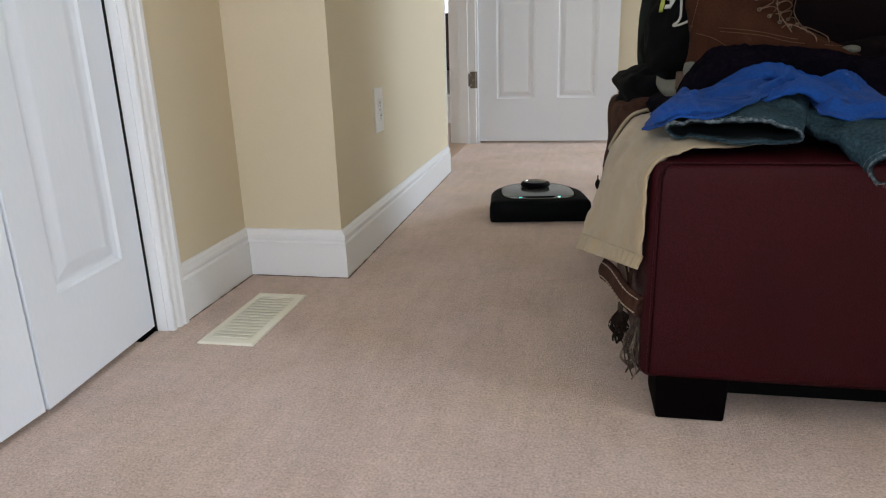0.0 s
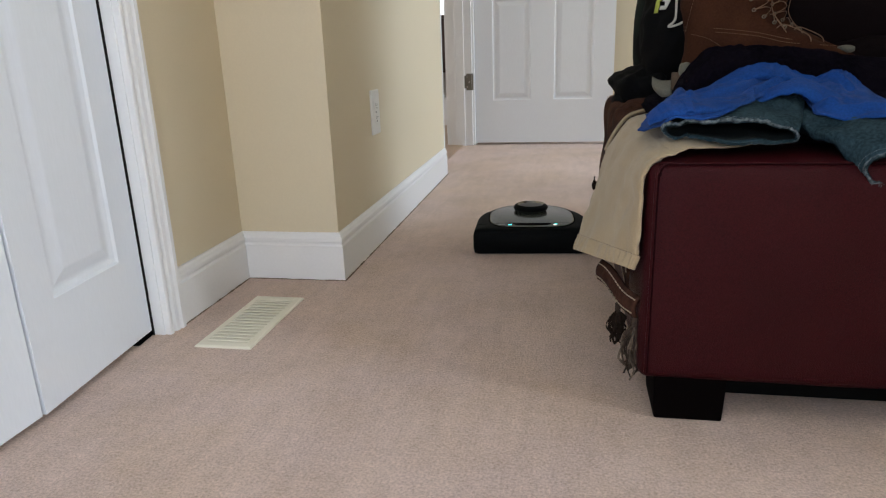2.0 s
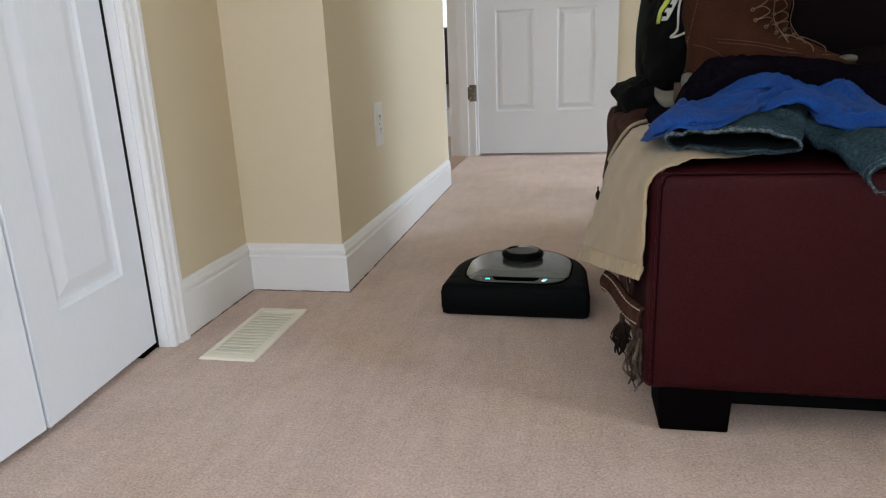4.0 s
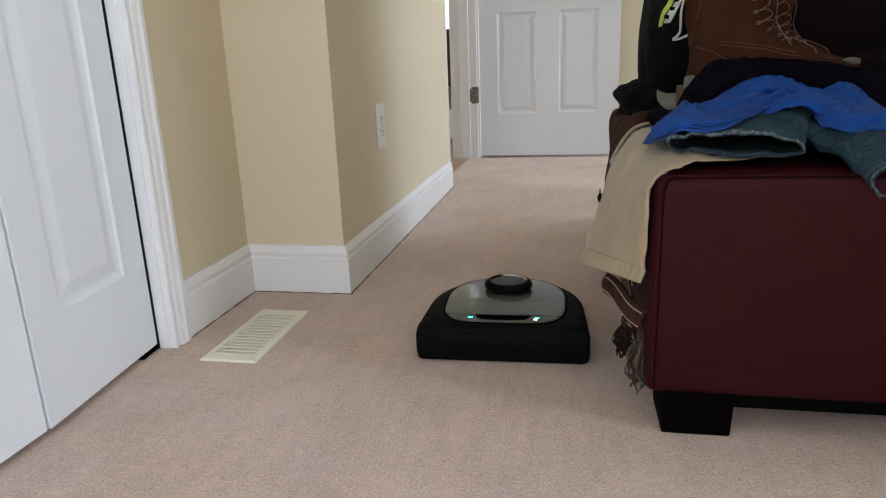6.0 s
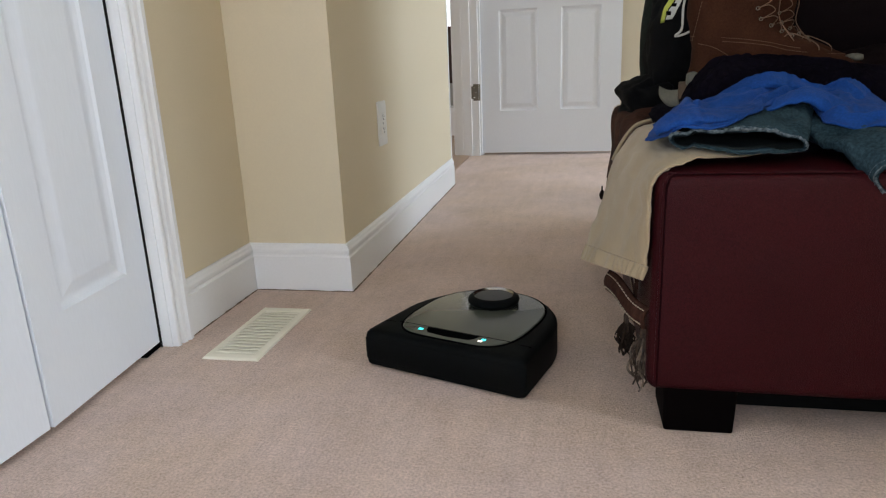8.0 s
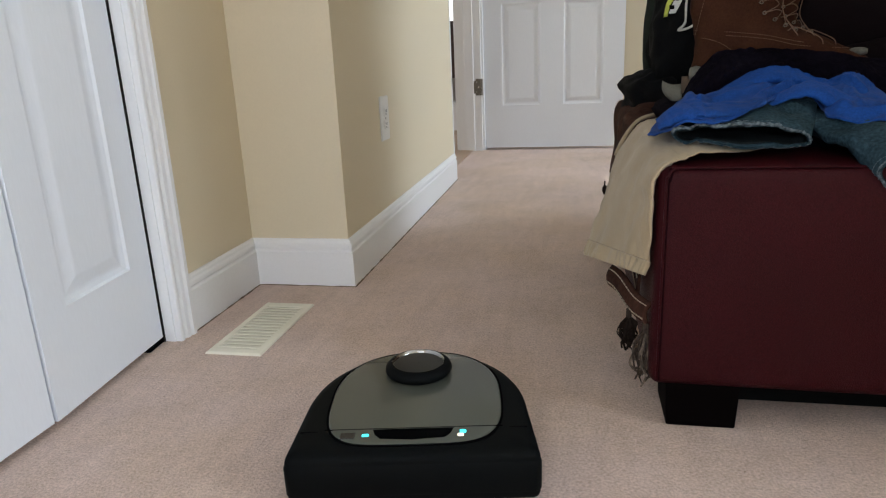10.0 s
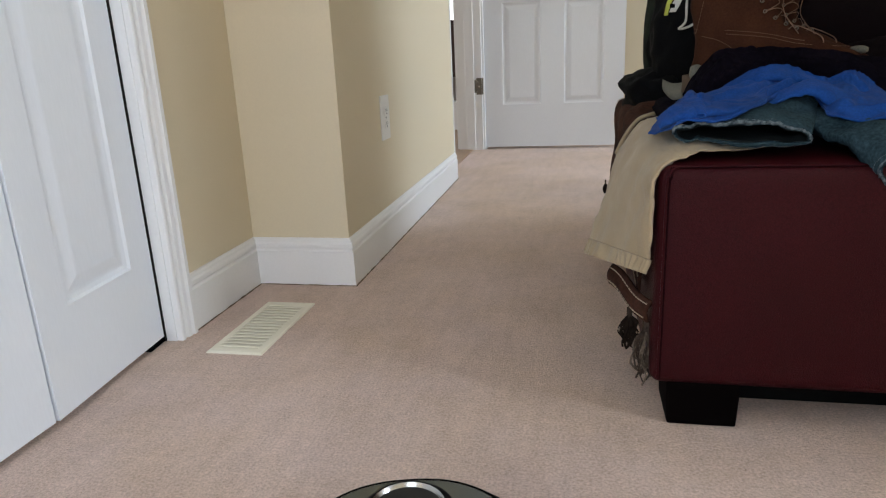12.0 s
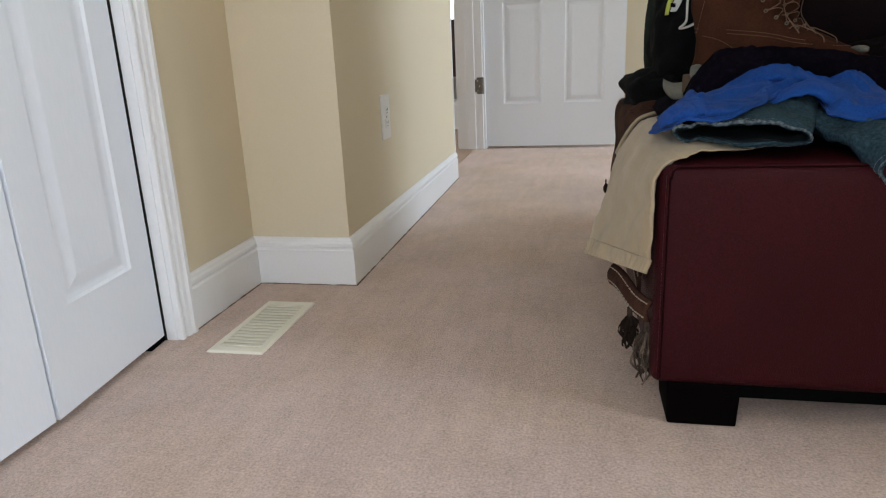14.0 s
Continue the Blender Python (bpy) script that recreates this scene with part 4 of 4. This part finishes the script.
def boot(m, label):
    b = thing("boot", label, "boot", m, group="pair of boots")
    # local x: heel to toe, y: across, z: up
    L = 0.30
    N, K = 40, 28

    def ring(i, a):
        s = i / (N - 1)
        z = 0.03 + s * 0.25
        ank = min(max((z - 0.03) / 0.10, 0), 1)
        ank = ank * ank * (3 - 2 * ank)
        toe = (1 - ank) * L + ank * (0.145 + 0.03 * max(z - 0.15, 0) / 0.13)
        heel = 0.012 * math.sin(math.pi * min(z / 0.14, 1)) - 0.004 + 0.01 * s
        cx, rx = (toe + heel) / 2, (toe - heel) / 2
        ry = 0.048 - 0.004 * ank + 0.006 * s
        ca, sa = math.cos(a), math.sin(a)
        x = cx + rx * math.copysign(abs(ca) ** 0.85, ca)
        taper = 1 - 0.25 * max((x - 0.2) / 0.1, 0) ** 2
        p = Vector((x, ry * taper * math.copysign(abs(sa) ** 0.85, sa), z))
        d = ripple(p, 0.05, 0.004, 31)
        return p + Vector((d * ca, d * sa, 0))
    part("upper", sweep([2 * math.pi * j / K for j in range(K)], ring, N), SUEDE, b, smooth=True)
    so = sweep([2 * math.pi * j / K for j in range(K)], lambda i, a: Vector((0.15 + 0.158 * math.copysign(abs(math.cos(a)) ** 0.8, math.cos(a)), (0.052 - 0.012 * max(math.cos(a), 0)) * math.copysign(abs(math.sin(a)) ** 0.8, math.sin(a)), (0.0, 0.004, 0.026, 0.03)[i])), 4)
    part("sole", so, SOLE, b, "flat crepe sole", True)

    def on(x, z, out=0.002):
        s = (z - 0.03) / 0.25
        best = min((ring(round(s * (N - 1)), a / 60 * math.pi + math.pi) for a in range(61)), key=lambda p: abs(p.x - x))
        return Vector((best.x - max(1 - x / 0.06, 0) * 2 * out, best.y - out * (1 + max(1 - x / 0.06, 0)), z))
    for pts in ([(0.01, 0.108), (0.06, 0.102), (0.12, 0.094), (0.17, 0.082), (0.24, 0.074)], [(0.01, 0.102), (0.06, 0.096), (0.12, 0.088), (0.17, 0.076), (0.24, 0.069)], [(0.02, 0.095), (0.05, 0.085), (0.08, 0.06)], [(0.012, 0.10), (0.02, 0.15), (0.03, 0.22), (0.03, 0.27)]):
        run = [on(*q) for q in pts]
        part("stitching", stitches(lambda q: catmull(run, q), 58 if len(pts) > 4 else 34, 0.0005), THREAD, b, "tan stitching")
    eyes = [(0.112, 0.19), (0.114, 0.168), (0.118, 0.147), (0.126, 0.130), (0.142, 0.119), (0.160, 0.109), (0.178, 0.101)]
    for x, z in eyes:
        p = on(x - 0.012, z, 0.0015)
        part("eyelet", cord([p + Vector((0.0027 * math.cos(a), -0.001, 0.0027 * math.sin(a))) for a in [k * math.pi / 4 for k in range(9)]], 0.0008, 24, 5), BRONZE, b, "small brass eyelet", True)
    for (x, z), (x2, z2) in zip(eyes, eyes[1:]):
        pts = [on(x - 0.012, z, 0.003), on(x + 0.004, z + 0.004, 0.012), on(x2 + 0.008, z2 + 0.012, 0.012), on(x2 - 0.012, z2, 0.003)]
        part("lace", cord(pts, 0.0008, 24, 6), THREAD, b, "loose tan lace")
    part("lace", cord([on(0.11, 0.2, 0.006), on(0.135, 0.17, 0.020), on(0.150, 0.13, 0.024), on(0.165, 0.092, 0.016)], 0.0009, 40, 6), THREAD, b)
    part("lace", cord([on(0.15, 0.10, 0.008), on(0.175, 0.105, 0.022), on(0.2, 0.088, 0.020), on(0.205, 0.076, 0.010)], 0.0009, 40, 6), THREAD, b)
    return b


boot(pose(0.762, 1.295, 0.492, 0, 0, -3), "brown suede lace-up boot with tan stitching, standing on the clothes")
boot(pose(0.83, 1.43, 0.490, 0, 0, 4), "brown suede boot behind its mate")


def bag():
    b = thing("gym_bag", "black nylon bag with neon yellow print and white drawcord", "bag", pose(0, 0, 0))
    pt = blob((0.90, 1.80, 0.60), (0.155, 0.13, 0.17), 41, 0.17, flat_z=0.43)
    part("body", blob_mesh(pt, 96, 56), BAGMAT, b, smooth=True)

    def patch(u0, u1, v0, v1, out, slant=0.0):
        c = Vector((0.90, 1.80, 0.60))
        return lambda u, v: c + (pt(u0 + (u1 - u0) * u + slant * v, v0 + (v1 - v0) * v) - c) * (1 + out)
    part("print", sheet(patch(0.590, 0.606, 0.56, 0.72, 0.02, 0.045), 8, 16, 0.002), YELLOW, b, "neon yellow print", True)
    part("print_label", sheet(patch(0.612, 0.634, 0.57, 0.70, 0.02, 0.04), 8, 12, 0.002), PRINTW, b, "white printed label", True)
    for k in range(3):
        part("print_bar", sheet(patch(0.616 + 0.012 * k, 0.630 + 0.012 * k, 0.585 + 0.035 * k, 0.600 + 0.035 * k, 0.032), 5, 4, 0.002), SLOT, b, "small dark printed mark", True)
    q = patch(0, 1, 0, 1, 0.06)
    part("drawcord", cord([q(0.672, 0.76), q(0.668, 0.62), q(0.674, 0.53), q(0.660, 0.51), q(0.69, 0.52), q(0.735, 0.57)], 0.0028, 40, 6), CORD, b, "white drawcord")
    part("strap", blob_mesh(blob((0.775, 1.82, 0.465), (0.085, 0.13, 0.055), 44, 0.25, flat_z=0.425), 48, 28), BAGMAT, b, "slack black webbing", True)
    c = thing("coat", "black maroon coat heaped on the ottoman", "coat", pose(0, 0, 0))
    part("cloth", blob_mesh(blob((1.30, 1.72, 0.59), (0.33, 0.22, 0.19), 47, 0.10, flat_z=0.408)), COATMAT, c, smooth=True)
    part("sleeve", leg_tube([(1.08, 1.47, 0.51), (1.22, 1.46, 0.53), (1.42, 1.50, 0.50)], [(1.08, 1.60, 0.53), (1.22, 1.60, 0.56), (1.42, 1.62, 0.52)], [0.03, 0.035, 0.035], 30, 30, 0.004, 0.012, 19), COATMAT, c, smooth=True)
    j = thing("jacket", "dark green grey jacket standing rolled behind the bag", "jacket", pose(0, 0, 0))
    part("cloth", blob_mesh(blob((0.80, 1.95, 0.60), (0.055, 0.045, 0.18), 53, 0.08, flat_z=0.43)), GREENGREY, j, smooth=True)
    s = thing("sock", "off-white cotton sock poking out of the clothes", "sock", pose(0, 0, 0))
    rim, base = [(0.729, 1.365, 0.512), (0.744, 1.345, 0.505), (0.766, 1.330, 0.507)], [(0.739, 1.345, 0.482), (0.747, 1.320, 0.476), (0.762, 1.310, 0.476)]
    part("cuff", sheet(lambda u, v: catmull(rim, u).lerp(catmull(base, u), v) + Vector((-0.006, -0.012, 0)) * math.sin(math.pi * v), 20, 14, 0.003), SOCK, s, smooth=True)
    s2 = thing("sock", "rounded off-white sock end among the dark clothes", "sock", pose(0, 0, 0))
    part("toe", blob_mesh(blob((1.060, 1.35, 0.553), (0.013, 0.02, 0.007), 63, 0.08), 20, 12), SOCK, s2, smooth=True)
    part("toe", blob_mesh(blob((0.772, 1.262, 0.527), (0.011, 0.012, 0.013), 61, 0.1), 16, 10), SOCK, s, smooth=True)


bag()

# ---- robot vacuum ----


def robot():
    r = thing("robot_vacuum", "black D-shaped robot vacuum with grey top plate and laser turret", "robot vacuum")
    # local: the turret's axis is the origin, the flat front faces -y
    FR, W, BACK = -0.225, 0.1700, 0.095

    def outline(g, n=18, cr=0.010):
        """The D-shaped plan, shrunk by g."""
        w, f, bk = W - g, FR + g, BACK - g
        pts = []
        for k in range(6):
            a = math.pi + k / 5 * math.pi / 2
            pts.append((-w + cr + cr * math.cos(a), f + cr + cr * math.sin(a)))
        for k in range(6):
            a = 1.5 * math.pi + k / 5 * math.pi / 2
            pts.append((w - cr + cr * math.cos(a), f + cr + cr * math.sin(a)))
        ym, ws = -0.100, 0.972 * w
        for k in range(2 * n + 1):
            a = k / (2 * n) * math.pi
            pts.append((ws * math.cos(a), ym + (bk - ym) * math.sin(a) ** 0.95 if 0 < k < 2 * n else ym))
        return pts

    def stack(levels):
        return sweep(list(range(len(outline(0)))), lambda i, j: Vector((*outline(levels[i][0])[j], levels[i][1])), len(levels))
    part("body", stack([(0.006, 0.002), (0.0015, 0.005), (0.0, 0.010), (0.0, 0.064), (0.0012, 0.069), (0.005, 0.0738), (0.016, 0.0768), (0.05, 0.0775)]), BLACK, r, smooth=True)
    o = [q for q in outline(-0.0016) if q[1] < -0.10]
    o = sorted(o, key=lambda q: math.atan2(q[0], -(q[1] + 0.05)))
    n = len(o)
    prof = [0.014, 0.018, 0.058, 0.062]
    part("bumper", sweep(list(range(4)), lambda i, j: Vector((o[i][0] * (1 if 0 < j < 3 else 0.988), o[i][1] + (0 if 0 < j < 3 else 0.002), prof[j])), n, closed_profile=False), BLACK, r, "black front bumper", True)
    # grey top plate: a rounded tongue from the front lights to the rear

    def plate(g):
        pts = []
        for k in range(64):
            a = 2 * math.pi * k / 64
            ca, sa = math.cos(a), math.sin(a)
            y = -0.062 + (0.142 - g) * math.copysign(abs(sa) ** (0.62 if sa < 0 else 0.9), sa)
            half = 0.127 - g
            pts.append((half * math.copysign(abs(ca) ** (0.42 if sa < 0 else 0.84), ca), y))
        return pts
    m = len(plate(0))
    part("top_plate", sweep(list(range(m)), lambda i, j: Vector((*plate((0, 0, 0.003)[i])[j], (0.0765, 0.0790, 0.0798)[i])), 3), SATIN, r, "dark grey satin top plate", True)
    gap = sweep(list(range(m)), lambda i, j: Vector((*plate((-0.003, -0.003)[i])[j], (0.0765, 0.0788)[i])), 2)
    part("plate_gap", gap, SLOT, r, "dark gap round the top plate")
    slot = [(-0.056, -0.168), (-0.052, -0.181), (-0.044, -0.191), (0.0, -0.1950), (0.044, -0.191), (0.052, -0.181), (0.056, -0.168)]
    part("handle_slot", sweep(slot, lambda i, q: Vector((q[0], q[1], (0.0785, 0.0803)[i])), 2), SLOT, r, "black recessed finger slot")
    part("seam", box(-0.124, 0.124, -0.1662, -0.1648, 0.0790, 0.0801), SLOT, r, "fine seam across the top")
    for x in (-0.146, 0.146):
        part("seam", box(x - 0.012, x + 0.012, -0.1662, -0.1650, 0.0755, 0.0774), SLOT, r)
    for x, y, w, mt, lb in ((-0.0650, -0.182, 0.0046, CYAN, "glowing cyan light"), (0.0690, -0.178, 0.0042, CYAN, "glowing cyan light"), (0.0655, -0.1865, 0.0040, WARM, "glowing white light")):
        part("status_light", box(x - w, x + w, y - 0.0032, y + 0.0032, 0.0793, 0.0806, 0.0006), mt, r, lb)
    part("display", box(-0.100, -0.079, -0.189, -0.174, 0.0785, 0.0801, 0.0008), GLOSSBLACK, r, "small dark display")
    tur = [(0.0, 0.078), (0.046, 0.078), (0.047, 0.081), (0.0525, 0.0835), (0.0545, 0.088), (0.053, 0.0935), (0.047, 0.0985), (0.0435, 0.1000), (0.0424, 0.1001)]

    def lathe(prof, k=40):
        return sweep([2 * math.pi * j / k for j in range(k)], lambda i, a: Vector((prof[i][0] * math.cos(a), prof[i][0] * math.sin(a), prof[i][1])), len(prof), caps=False)
    t = part("turret", moved(lathe(tur), Matrix.Translation((0, 0.005, 0))), BLACK, r, "round black laser turret", True)
    part("ring", moved(lathe([(0.0424, 0.1001), (0.0388, 0.0958), (0.0386, 0.0950)]), Matrix.Translation((0, 0.005, 0))), CHROME, t, "silver ring", True)
    part("cap", moved(lathe([(0.0392, 0.0958), (0.036, 0.0962), (0.020, 0.0968), (0.001, 0.0970)]), Matrix.Translation((0, 0.005, 0))), CAP, t, "dish-shaped grey cap", True)
    for x in (-0.12, 0.12):
        w = part("wheel", moved(cord([(-0.011, 0, 0), (0, 0, 0), (0.011, 0, 0)], 0.030, 8, 20), Matrix.Translation((x, -0.10, 0.030))), RUBBER, r, "black rubber wheel", True)
    return r


vacuum = robot()


def motions():
    rows = [
        (0.0, 0.448, 2.425, 7.5),
        (0.5, 0.452, 2.352, 7.0),
        (1.0, 0.457, 2.263, 6.5),
        (1.5, 0.460, 2.175, 5.5),
        (2.0, 0.461, 2.068, 4.5),
        (2.5, 0.462, 1.968, 1.5),
        (3.0, 0.461, 1.857, -1.5),
        (3.6, 0.456, 1.735, -2.0),
        (4.5, 0.445, 1.545, 0.0),
        (5.2, 0.434, 1.430, 1.5),
        (5.5, 0.433, 1.425, 1.6),
        (6.0, 0.432, 1.420, 1.5),
        (6.5, 0.455, 1.413, -16.5),
        (7.0, 0.467, 1.394, -29.5),
        (7.5, 0.443, 1.360, -26.5),
        (8.0, 0.405, 1.305, -19.5),
        (8.6, 0.365, 1.200, -14.0),
        (9.4, 0.325, 1.060, 2.0),
        (10.1, 0.322, 0.930, 11.0),
        (10.5, 0.329, 0.847, 12.0),
        (11.0, 0.357, 0.739, 12.5),
        (11.5, 0.373, 0.663, 13.0),
        (12.0, 0.392, 0.590, 13.0),
        (12.5, 0.412, 0.506, 13.0),
        (13.2, 0.440, 0.400, 13.0),
        (14.0, 0.472, 0.280, 13.0),
    ]
    walk(vacuum, [(t, pose(x, y, 0, 0, 0, a)) for t, x, y, a in rows])


motions()
